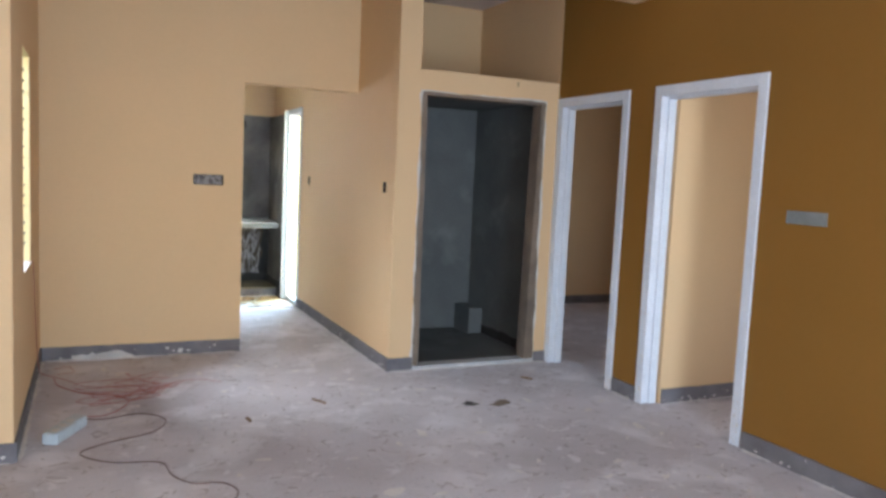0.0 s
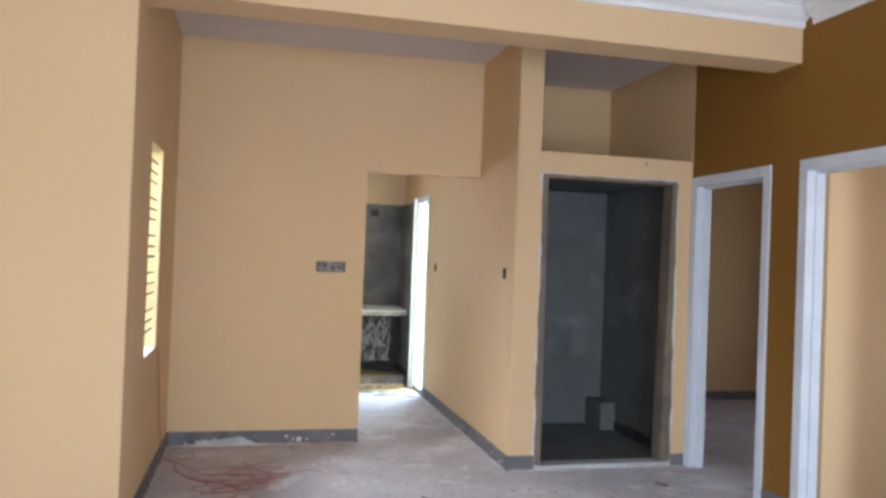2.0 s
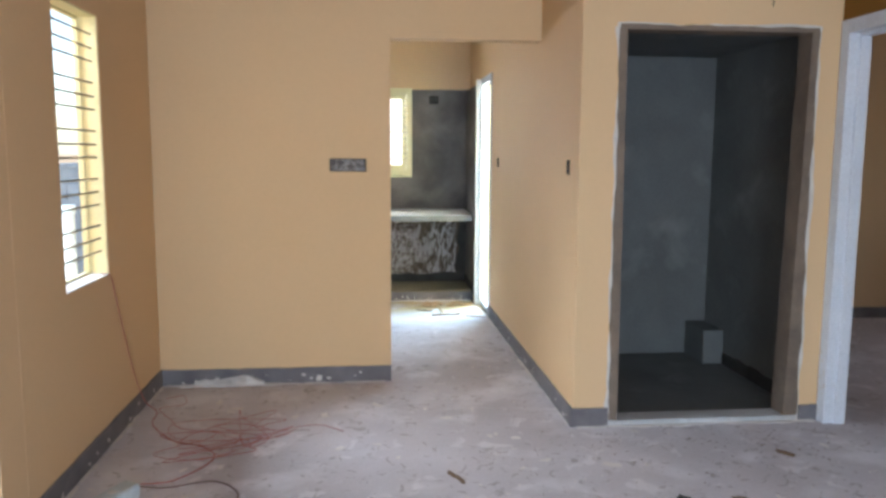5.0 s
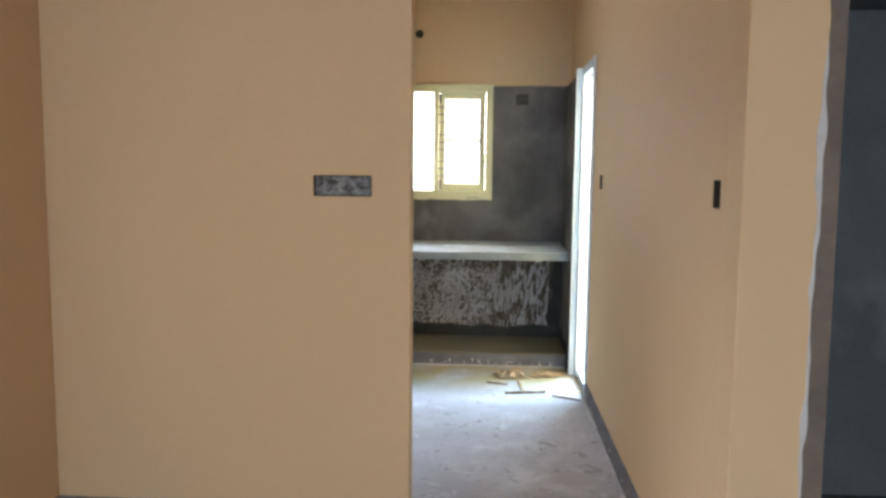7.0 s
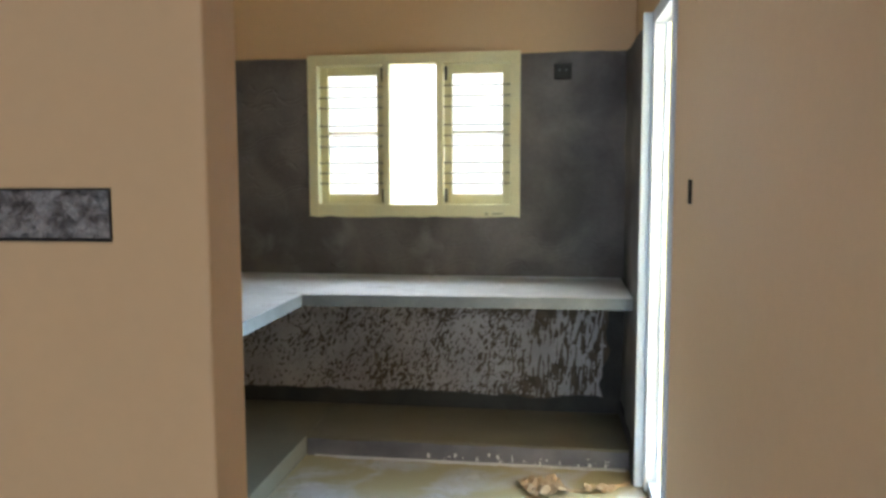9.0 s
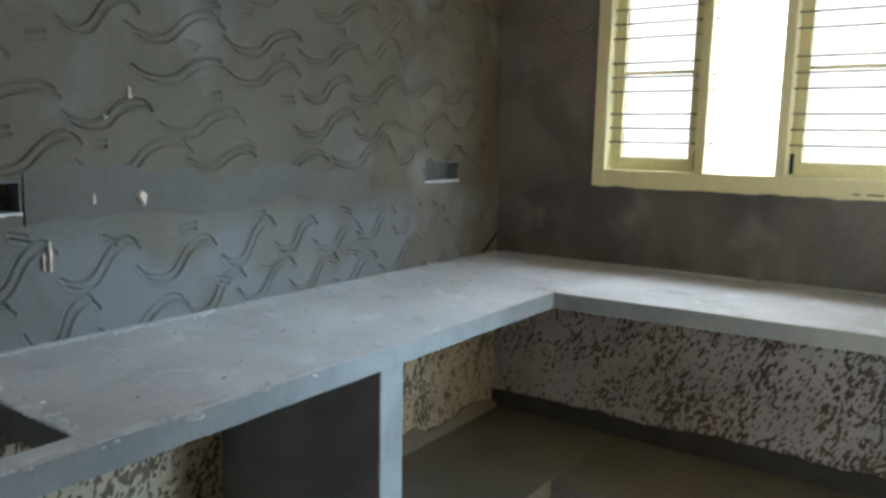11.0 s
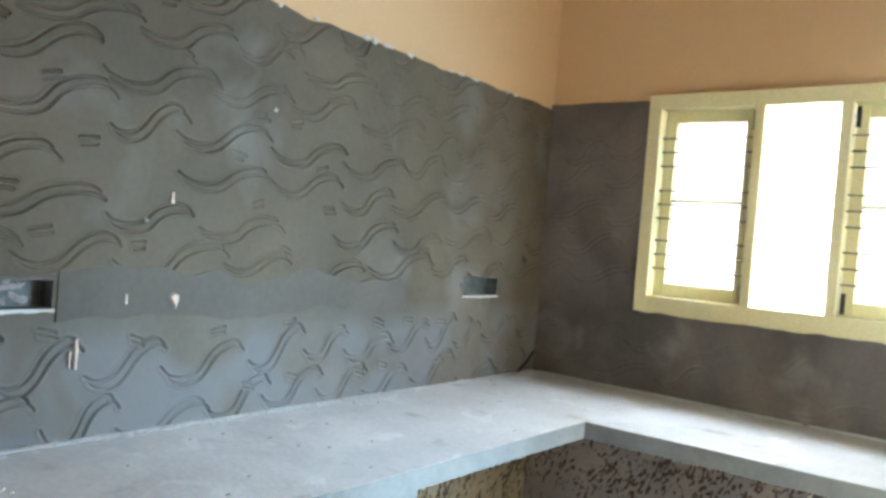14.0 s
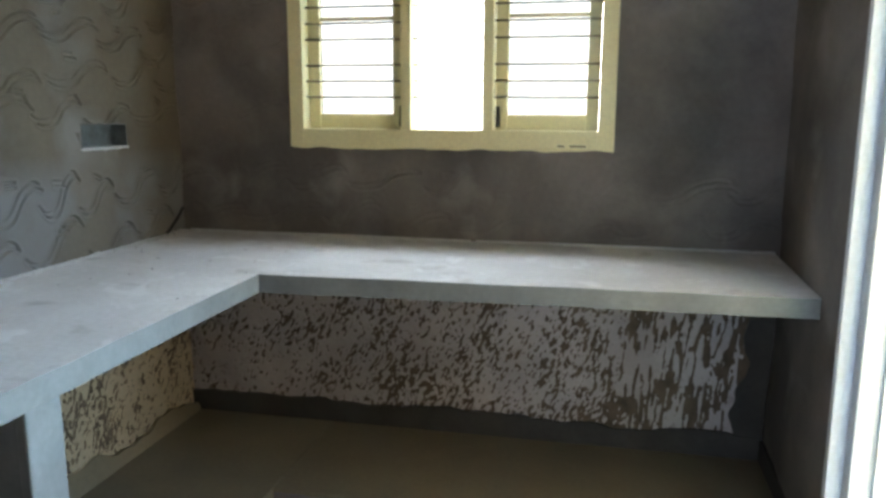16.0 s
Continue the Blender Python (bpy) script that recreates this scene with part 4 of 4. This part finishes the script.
for li, (x0, x1) in enumerate(LIGHTS):
    for f in (0.15, 0.225, 0.30, 0.43, 0.505, 0.58, 0.70, 0.775, 0.85):
        z = z1 - f * (z1 - z0)
        part("rod", tube(bmesh.new(), [Vector((x0 - 0.01, 8.862, z)), Vector((x1 + 0.01, 8.862, z))], 0.0036, 8), M_ROD, win, smooth=True)
    # pane added in the middle light so the glow behind shows as plain white
    if li == 1:
        p = part("pane", box(bmesh.new(), x0 - 0.004, 8.900, z0 - 0.004, x1 + 0.004, 8.904, z1 + 0.004), M_MIDGLASS, win)
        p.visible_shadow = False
        continue
    sash = part("sash", box(box(box(box(box(bmesh.new(), x0 + 0.002, 8.885, z0, x0 + 0.045, 8.92, z1, 0.003),
                x1 - 0.045, 8.885, z0, x1 - 0.002, 8.92, z1, 0.003), x0 + 0.045, 8.886, z1 - 0.05, x1 - 0.045, 8.919, z1, 0.003),
                x0 + 0.045, 8.886, z0, x1 - 0.045, 8.919, z0 + 0.055, 0.003),
                x0 + 0.045, 8.89, (z0 + z1) / 2 + 0.009, x1 - 0.045, 8.915, (z0 + z1) / 2 + 0.021, 0.002), M_CREAM, win)
    for a, c in ((z0 + 0.055, (z0 + z1) / 2 + 0.009), ((z0 + z1) / 2 + 0.021, z1 - 0.05)):
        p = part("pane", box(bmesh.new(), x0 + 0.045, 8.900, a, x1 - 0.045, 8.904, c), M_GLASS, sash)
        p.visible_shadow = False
    side = x1 - 0.018 if li == 0 else x0 + 0.004
    for z in (z0 + 0.01, z1 - 0.085):
        part("latch", box(bmesh.new(), side, 8.872, z, side + 0.014, 8.886, z + 0.075, 0.002), M_BLACK, sash, "black window stay")
for a, b in ((0.70, 0.725), (0.745, 0.80)):
    part("scratch", box(bmesh.new(), a, WY0 - 0.0006, WZ0 + 0.010, b, WY0 + 0.001, WZ0 + 0.015), M_DARK, win)
# ragged plaster and putty edge below the frame
bm = ragged(bmesh.new(), lambda u, v, n: Vector((u, WY0 + 0.012 - n, WZ0 - v)), WX0, WX1, 0.0, 0.007, 0.006, 0.008, 71, 60, freq=9)
part("putty_edge", bm, M_CREAM, win)

# ---------------------------------------------------------------- alcove window
win = setting(thing("window_2", "narrow alcove window with iron rods and yellow reveals", "window"))
xo, xi = XL - 0.115, XL
part("reveal", box(bmesh.new(), xo, 4.759, 0.842, xi - 0.004, 4.7645, 2.079), M_YELLOW, win)
part("reveal", box(bmesh.new(), xo, 4.2205, 0.842, xi - 0.004, 4.226, 2.079), M_YELLOW, win)
part("reveal", box(bmesh.new(), xo, 4.2205, 2.079, xi - 0.004, 4.7645, 2.0845), M_YELLOW, win)
bm = box(bmesh.new(), xo, 4.2205, 0.8355, xi + 0.004, 4.7645, 0.842)
part("window_sill", bm, M_PUTTY, win, "rough pale window sill")
for a, b in ((4.226, 4.238), (4.747, 4.759)):
    part("window_frame", box(bmesh.new(), xo + 0.002, a, 0.842, xo + 0.030, b, 2.079, 0.003), M_CREAM, win)
for a, b in ((0.842, 0.852), (2.067, 2.079)):
    part("window_frame", box(bmesh.new(), xo + 0.002, 4.238, a, xo + 0.030, 4.747, b, 0.003), M_CREAM, win)
for g in range(5):
    for k in (0.0, 0.062, 0.127):
        z = 0.955 + 0.229 * g + k
        part("rod", tube(bmesh.new(), [Vector((xi - 0.033, 4.222, z)), Vector((xi - 0.033, 4.763, z))], 0.005, 8), M_ROD, win, smooth=True)

# ---------------------------------------------------------------- electrical boxes and holes


def sunk_box(name, centre, ax, n, w, h, depth, material, label, fill="", lip=0.0):
    """An open box sunk in a wall: back, four sides, and what is stuck in it."""
    ob = tagged(new(name), label, "wall box")
    ob.empty_display_size = 0.05
    c, up, ax, n = Vector(centre), Vector((0, 0, 1)), Vector(ax), Vector(n)

    def plate(bm, u0, v0, u1, v1, d0, d1, bev=0.0):
        ps = [c + ax * u + up * v + n * d for u in (u0, u1) for v in (v0, v1) for d in (d0, d1)]
        lo, hi = [min(p[k] for p in ps) for k in range(3)], [max(p[k] for p in ps) for k in range(3)]
        return box(bm, *lo, *hi, bev)

    part("back", plate(bmesh.new(), -w / 2, -h / 2, w / 2, h / 2, -depth - 0.002, -depth), material, ob)
    t = 0.002
    bm = bmesh.new()
    for q in ((-w / 2, -h / 2, -w / 2 + t, h / 2), (w / 2 - t, -h / 2, w / 2, h / 2), (-w / 2 + t, -h / 2, w / 2 - t, -h / 2 + t), (-w / 2 + t, h / 2 - t, w / 2 - t, h / 2)):
        plate(bm, *q, -depth, 0.001 + lip * 0.3)
    part("side", bm, material, ob)
    rng = random.Random(label)
    if fill == "film":
        bm, nx, nz = bmesh.new(), 26, 9
        vs = [[bm.verts.new(c + ax * (-w / 2 + 0.004 + (w - 0.008) * i / nx) + up * (-h / 2 + 0.003 + (h - 0.006) * j / nz) + n * (-0.026 + rng.uniform(0, 0.016)))
               for j in range(nz + 1)] for i in range(nx + 1)]
        for i in range(nx):
            for j in range(nz):
                bm.faces.new([vs[i][j], vs[i + 1][j], vs[i + 1][j + 1], vs[i][j + 1]])
        part("crumpled_film", bm, M_FILM, ob)
    if fill == "crust":
        bm = bmesh.new()
        for _ in range(22):
            cpt = c + ax * rng.uniform(-w * 0.44, w * 0.30) + up * rng.uniform(-h * 0.36, h * 0.36) - n * (depth - 0.0003)
            blob(bm, cpt, ax, up, n, rng.uniform(0.008, 0.026), rng.uniform(0.006, 0.014), rng.uniform(0.001, 0.004), rng, 9)
        part("cement_crust", bm, M_GREYWASH, ob)["kind"] = "stuff"
    if lip:
        place = lambda u, v, d: c + ax * u + up * (-h / 2 - v) + n * (-0.006 + d)
        part("mortar_lip", ragged(bmesh.new(), place, -w / 2 - 0.006, w / 2 + 0.004, -0.001, 0.008, 0.006 + lip, 0.006, w, 40, freq=30), M_SLAB, ob)
        place = lambda u, v, d: c + ax * u + up * (h / 2 + v) + n * (-0.006 + d)
        part("mortar_lip", ragged(bmesh.new(), place, -w / 2 - 0.004, w / 2 + 0.004, -0.001, 0.004, 0.006 + lip * 0.5, 0.004, h, 40, freq=30), M_DARKCEMENT, ob)
    return ob


sunk_box("switch_box", (0.315, YF, 1.368), (1, 0, 0), (0, -1, 0), 0.222, 0.078, 0.045, M_DARK, "empty dark switch box filled with crumpled film", "film")
ob = sunk_box("switch_box", (XB - 0.004, 2.278, 1.343), (0, 1, 0), (-1, 0, 0), 0.25, 0.070, 0.003, M_SLABEDGE, "taped grey switch box in the ochre wall")
for y, w in ((4.915, 0.06), (7.14, 0.064)):
    sunk_box("switch_slot", (XC, y, 1.372), (0, 1, 0), (-1, 0, 0), w, 0.078, 0.045, M_DARK, "narrow empty switch slot in the passage wall")
XW = XK + 0.026
for (y0, y1, z0, z1), label, fill in zip(BOXES, ("empty steel socket box crusted with cement", "small empty socket box near the kitchen corner",
                                                 "empty socket box high on scored plaster"), ("crust", "", "")):
    sunk_box("socket_box", (XW - 0.004, (y0 + y1) / 2, (z0 + z1) / 2), (0, 1, 0), (1, 0, 0), y1 - y0, z1 - z0, 0.055, M_BOX, label, fill, 0.006)

bm = bmesh.new()
for q in ((1.077, 2.024, 1.171, 2.030), (1.077, 1.947, 1.171, 1.953), (1.077, 1.953, 1.083, 2.024), (1.165, 1.953, 1.171, 2.024)):
    box(bm, q[0], 8.830, q[1], q[2], 8.846, q[3], 0.001)
ob = tagged(part("conduit_box", bm, M_MORTAR), "small dark conduit box in damp plaster", "wall box")
part("back", box(bmesh.new(), 1.083, 8.838, 1.953, 1.165, 8.842, 2.024), M_MORTAR, ob)
for x in (1.108, 1.142):
    part("terminal", tube(bmesh.new(), [Vector((x, 8.838, 1.998)), Vector((x, 8.830, 1.995))], 0.006, 10), M_SLABEDGE, ob, "grey conduit end")
# solid disc on the wall; the hole's inner shade is only its dark colour
ob = tagged(part("dark_hole_disc", tube(bmesh.new(), [Vector((0.31, YK + 0.01, 2.496)), Vector((0.31, YK - 0.003, 2.496))], 0.032, 20), M_DARK), "round dark disc for a conduit hole in the beige wall", "hole")

ob = tagged(part("pipe_stub", tube(bmesh.new(), [Vector((XW - 0.02, 6.156, 1.128)), Vector((XW + 0.046, 6.156, 1.128))], 0.014, 14), M_PVC, smooth=False),
            "white capped water pipe stub above the sink", "pipe")
part("cap", tube(bmesh.new(), [Vector((XW + 0.046, 6.156, 1.128)), Vector((XW + 0.058, 6.156, 1.128))], 0.0165, 8), M_PUTTY, ob, "dusty pipe cap")
rng, bm = random.Random(3), bmesh.new()
blob(bm, Vector((XW - 0.004, 6.957, 1.21)), Vector((0, 1, 0)), Vector((0, 0, 1)), Vector((1, 0, 0)), 0.016, 0.022, 0.014, rng, 9)
tagged(part("putty_lump", bm, M_PINKPUTTY), "pale putty plug stuck on grey plaster", "putty")
bm = tube(bmesh.new(), [Vector((XW + 0.0, 8.70, 0.862)), Vector((XW + 0.01, 8.77, 0.92)), Vector((XW + 0.015, 8.80, 0.955))], 0.006, 6)
tagged(part("bent_wire", bm, M_BLACK), "short black wire end on the slab corner", "wire")

# chalk and drip marks on the scored wall
for y, za, zb, w in ((6.70, 1.04, 1.115, 0.006), (6.685, 1.045, 1.085, 0.004), (6.29, 1.075, 1.10, 0.005), (6.82, 1.20, 1.225, 0.005), (6.93, 1.47, 1.50, 0.006)):
    bm = ragged(bmesh.new(), lambda u, v, n: Vector((XW - 0.0045 + n, y + v, u)), za, zb, 0.0, w, 0.005, 0.003, y, 12, freq=30)
    tagged(part("putty_drip", bm, M_PINKPUTTY), "thin pale drip on the scored plaster", "putty")
chalk = thing("chalk_arrow", "faint white chalk arrow on the grey plaster", "chalk mark", (XW, 6.17, 1.3))
for k, (ya, za, yb, zb) in enumerate(((6.17, 1.26, 6.17, 1.40), (6.17, 1.40, 6.12, 1.34), (6.17, 1.40, 6.225, 1.35))):
    bm, rng = bmesh.new(), random.Random(k)
    for i in range(16):
        t = i / 15
        blob(bm, Vector((XW - 0.002, ya + (yb - ya) * t + rng.gauss(0, 0.003), za + (zb - za) * t)), Vector((0, 1, 0)), Vector((0, 0, 1)), Vector((1, 0, 0)),
             rng.uniform(0.002, 0.005), rng.uniform(0.002, 0.006), 0.0012, rng, 6)
    under(part("stroke", bm, M_SLABEDGE), chalk)
for y, z in ((6.86, 1.42), (7.25, 1.78), (5.95, 1.46)):
    bm = bmesh.new()
    blob(bm, Vector((XW - 0.004, y, z)), Vector((0, 1, 0)), Vector((0, 0, 1)), Vector((1, 0, 0)), 0.006, 0.007, 0.007, rng, 7)
    tagged(part("putty_fleck", bm, M_PUTTY), "white putty fleck on the scored plaster", "putty")

# ---------------------------------------------------------------- loose things on the living room floor
strip = thing("extension_box", "dusty off-white plastic extension box on the floor", "extension box", (-0.635, 3.905, 0.0))
strip.rotation_euler = (0, 0, -0.445)
part("body", box(bmesh.new(), -0.040, -0.165, 0.0, 0.040, 0.165, 0.056, 0.008), M_STRIPBOX, strip)
part("cover", box(bmesh.new(), -0.037, -0.16, 0.056, 0.037, 0.16, 0.061, 0.003), M_STRIPBOX, strip)
for k in (-0.11, -0.03, 0.05):
    part("socket", box(bmesh.new(), -0.018, k - 0.018, 0.061, 0.018, k + 0.018, 0.0622, 0.0005), M_PUTTY, strip)

rng = random.Random(21)
pts = [(XL + 0.10, 5.34, 0.005), (-0.66, 5.38, 0.006), (-0.62, 5.22, 0.006), (-0.74, 5.16, 0.006), (-0.64, 4.98, 0.006), (-0.50, 4.80, 0.006)]
for i in range(46):
    a = i * 1.05 + rng.uniform(-0.7, 0.7)
    r = 0.05 + 0.34 * rng.random() ** 1.8
    pts.append((-0.27 + 1.15 * r * math.cos(a) + 0.10 * math.sin(i * 0.21), 4.66 + 0.95 * r * math.sin(a) + 0.12 * math.cos(i * 0.31), 0.004 + 0.016 * rng.random()))
pts += [(-0.05, 4.66, 0.006), (0.06, 4.80, 0.006), (0.18, 4.82, 0.005), (0.30, 4.72, 0.005)]
tagged(part("red_wire", tube(bmesh.new(), smooth_line(pts, 6), 0.0017, 5), M_WIRE, smooth=True), "tangled thin red electrical wire on the floor", "wire")
pts = [(XL - 0.02, 4.72, 0.845), (XL + 0.012, 4.745, 0.83), (XL + 0.014, 4.80, 0.72), (XL + 0.013, 4.92, 0.48), (XL + 0.014, 5.06, 0.22), (XL + 0.018, 5.17, 0.07),
       (XL + 0.03, 5.22, 0.01), (-0.74, 5.10, 0.006), (-0.71, 4.90, 0.006), (-0.55, 4.66, 0.006), (-0.38, 4.56, 0.008), (-0.30, 4.4, 0.006), (-0.42, 4.18, 0.006), (-0.55, 4.09, 0.03)]
tagged(part("hanging_wire", tube(bmesh.new(), smooth_line(pts, 8), 0.003, 6), M_WIRE, smooth=True), "maroon wire hanging from the window sill", "wire")
pts = [(-0.60, 4.09, 0.03), (-0.45, 4.1, 0.006), (-0.25, 4.15, 0.006), (-0.12, 4.0, 0.006), (-0.2, 3.8, 0.006), (-0.45, 3.68, 0.006), (-0.56, 3.56, 0.006), (-0.42, 3.40, 0.006),
       (-0.2, 3.33, 0.006), (-0.16, 3.15, 0.006), (-0.08, 3.02, 0.006), (0.05, 2.98, 0.006), (0.10, 2.86, 0.006), (0.03, 2.7, 0.006)]
tagged(part("floor_cable", tube(bmesh.new(), smooth_line(pts, 8), 0.0032, 6), M_CABLE, smooth=True), "dark extension cable curling over the floor", "cable")


def sliver(name, p, q, w, h, material, label, category, seed):
    """A broken strip: an uneven bar lying from p to q."""
    p, q, rng = Vector(p), Vector(q), random.Random(seed)
    way = (q - p).normalized()
    side, bm, rings, n = Vector((-way.y, way.x, 0)), bmesh.new(), [], 9
    for i in range(n + 1):
        c = p + (q - p) * (i / n) + side * rng.uniform(-0.2, 0.2) * w
        k = w * rng.uniform(0.7, 1.1) * (0.35 if i in (0, n) else 1.0)
        lift = h * rng.uniform(0.7, 1.3)
        rings.append([bm.verts.new(c + side * k / 2), bm.verts.new(c + side * k / 2 + Vector((0, 0, lift))),
                      bm.verts.new(c - side * k / 2 + Vector((0, 0, lift * 0.8))), bm.verts.new(c - side * k / 2)])
    for a, b in zip(rings, rings[1:]):
        for k in range(4):
            bm.faces.new([a[k], a[(k + 1) % 4], b[(k + 1) % 4], b[k]])
    bm.faces.new(rings[0])
    bm.faces.new(rings[-1])
    bmesh.ops.recalc_face_normals(bm, faces=bm.faces)
    return tagged(part(name, bm, material), label, category)


sliver("wood_sliver", (0.79, 4.16, 0), (0.85, 4.04, 0), 0.018, 0.012, M_WOOD, "short dark wood sliver on the concrete floor", "wood scrap", 1)
sliver("wood_sliver", (0.325, 3.90, 0), (0.335, 3.82, 0), 0.016, 0.012, M_WOOD, "short dark wood sliver on the concrete floor", "wood scrap", 2)
sliver("wood_sliver", (2.42, 4.28, 0), (2.47, 4.2, 0), 0.02, 0.012, M_WOOD, "dark wood scrap near the white door frame", "wood scrap", 3)
rng = random.Random(8)
for x, y, r in ((1.747, 3.78, 0.06), (1.955, 3.76, 0.075)):
    bm = bmesh.new()
    for _ in range(9):
        blob(bm, Vector((x + rng.gauss(0, r * 0.35), y + rng.gauss(0, r * 0.3), 0.0002)), Vector((1, 0, 0)), Vector((0, 1, 0)), Vector((0, 0, 1)), r * 0.5, r * 0.45, 0.0015 + rng.random() * 0.001, rng, 11)
    tagged(part("floor_stain", bm, M_MORTAR if x < 1.9 else M_RAW), "dark dried cement stain on the floor", "stain")
rng, bm = random.Random(12), bmesh.new()
for _ in range(420):
    x, y = rng.uniform(-0.8, 2.85), rng.uniform(-0.2, 7.4)
    if y > YP and x > XC - 0.03 or y > YF - 0.03 and x < 0.6:
        continue
    r = rng.uniform(0.0015, 0.006)
    blob(bm, Vector((x, y, 0.0)), Vector((1, 0, 0)), Vector((0, 1, 0)), Vector((0, 0, 1)), r, r * rng.uniform(0.6, 1.8), r * 0.8, rng, 5)
tagged(part("floor_grit", bm, M_PUTTY), "scattered cement grit on the floor", "grit", kind="stuff")
rng, bm = random.Random(14), bmesh.new()
for _ in range(170):
    x, y = rng.uniform(-0.8, 2.8), rng.uniform(0.2, 5.5)
    if y > YP - 0.05 and x > XC - 0.06:
        continue
    r = abs(rng.gauss(0.012, 0.012)) + 0.004
    a = rng.uniform(0, math.pi)
    blob(bm, Vector((x, y, 0.0)), Vector((math.cos(a), math.sin(a), 0)), Vector((-math.sin(a), math.cos(a), 0)), Vector((0, 0, 1)), r * 1.7, r * 0.8, 0.0012, rng, 9)
tagged(part("plaster_splashes", bm, M_PUTTY), "pale dried plaster splashes on the floor", "splashes", kind="stuff")
rng, bm = random.Random(13), bmesh.new()
for _ in range(130):
    x, y = rng.gauss(2.2, 0.55), rng.gauss(4.45, 0.2)
    if y > YP - 0.03 or x > XB - 0.03:
        continue
    r = rng.uniform(0.002, 0.007)
    blob(bm, Vector((x, y, 0.0)), Vector((1, 0, 0)), Vector((0, 1, 0)), Vector((0, 0, 1)), r, r * rng.uniform(0.6, 1.8), 0.002, rng, 6)
tagged(part("mortar_crumbs", bm, M_RAW), "dark mortar crumbs before the bathroom", "grit", kind="stuff")

# ---------------------------------------------------------------- litter on the kitchen floor


def paper(name, centre, w, l, turn, seed, label):
    """A crumpled piece of packing paper."""
    bm, n, rng = bmesh.new(), 10, random.Random(seed)
    r = Matrix.Rotation(turn, 3, "Z")
    vs = []
    for i in range(n + 1):
        row = []
        for j in range(n + 1):
            u, v = i / n - 0.5, j / n - 0.5
            e = 1 + 0.18 * wob(i * 0.3 + j * 0.7, seed, 1.0)
            z = 0.004 + 0.045 * abs(noise.noise(Vector((u * 3.1, v * 3.3, seed)))) + 0.012 * rng.random()
            row.append(bm.verts.new(Vector(centre) + r @ Vector((u * w * e, v * l * e, z))))
        vs.append(row)
    for i in range(n):
        for j in range(n):
            bm.faces.new([vs[i][j], vs[i + 1][j], vs[i + 1][j + 1], vs[i][j + 1]])
    ob = tagged(part(name, bm, M_CARD), label, "paper scrap")
    s = ob.modifiers.new("thickness", "SOLIDIFY")
    s.thickness = 0.0015
    return ob


paper("packing_paper", (1.05, 7.98, 0), 0.19, 0.20, 0.4, 3, "crumpled brown packing paper on the kitchen floor")
paper("packing_paper", (1.30, 7.98, 0), 0.13, 0.07, 0.2, 6, "torn brown paper strip near the back door")
sliver("bark_strip", (0.88, 7.80, 0), (1.02, 7.76, 0), 0.012, 0.009, M_WOOD, "curled dark bark strip on the kitchen floor", "wood scrap", 11)
sliver("bark_strip", (1.0, 7.55, 0), (1.26, 7.60, 0), 0.018, 0.012, M_WOOD, "curled dark bark strip on the kitchen floor", "wood scrap", 12)
sliver("bark_strip", (1.12, 7.62, 0), (1.10, 7.85, 0), 0.014, 0.008, M_CARD, "torn brown paper strip on the kitchen floor", "paper scrap", 13)
sliver("bark_strip", (1.30, 7.52, 0), (1.47, 7.44, 0), 0.018, 0.010, M_WOOD, "dark wood strip beside the back door", "wood scrap", 14)
sliver("bark_strip", (1.18, 7.96, 0), (1.44, 8.08, 0), 0.018, 0.012, M_CARD, "pale split wood strip beside the platform", "wood scrap", 15)

# ---------------------------------------------------------------- outside
setting(block("ground", M_GROUND, (-400, -400, -0.6, 400, 400, -0.155)), "dry bare soil round the house", "ground")


def block_wall(name, along, a0, a1, p, top, material, label):
    """A garden wall of courses of blocks with a coping."""
    ob = setting(thing(name, label, "boundary wall"))
    if along == "y":
        dims = lambda u0, u1, za, zb, d: (p - d, u0, za, p + 0.15 + d, u1, zb)
    else:
        dims = lambda u0, u1, za, zb, d: (u0, p - d, za, u1, p + 0.15 + d, zb)
    part("core", box(bmesh.new(), *dims(a0, a1, -0.2, top - 0.06, 0)), material, ob)
    part("coping", box(bmesh.new(), *dims(a0, a1, top - 0.06, top, 0.03), 0.008), material, ob)
    z, odd = -0.15, 0
    while z + 0.2 < top - 0.06:
        u = a0 + odd * 0.2
        while u + 0.39 < a1:
            part("block", box(bmesh.new(), *dims(u, u + 0.385, z, z + 0.19, 0.008)), material, ob)
            u += 0.4
        z, odd = z + 0.2, 1 - odd
    return ob


block_wall("boundary_wall", "y", 2.5, 14.0, -3.4, 1.30, M_BLOCKWALL, "grey concrete block boundary wall outside the alcove")
setting(block("compound_wall", M_COMPOUND, (5.4, 7.6, -0.2, 5.55, 20, 1.25), bevel=0.01), "cream painted compound wall behind the house", "boundary wall")
setting(block("compound_wall", M_COMPOUND, (-3.2, 13.0, -0.2, 5.4, 13.15, 1.25), bevel=0.01), "cream painted compound wall behind the house", "boundary wall")
post = thing("water_pipe", "pale blue upright water pipe outside the window", "pipe", (-1.9, 7.05, -0.155))
part("pipe", tube(bmesh.new(), [Vector((0, 0, 0)), Vector((0, 0, 1.15))], 0.06, 14), M_BLUE, post)
part("cap", tube(bmesh.new(), [Vector((0, 0, 1.12)), Vector((0, 0, 1.18))], 0.07, 14), M_BLUE, post)
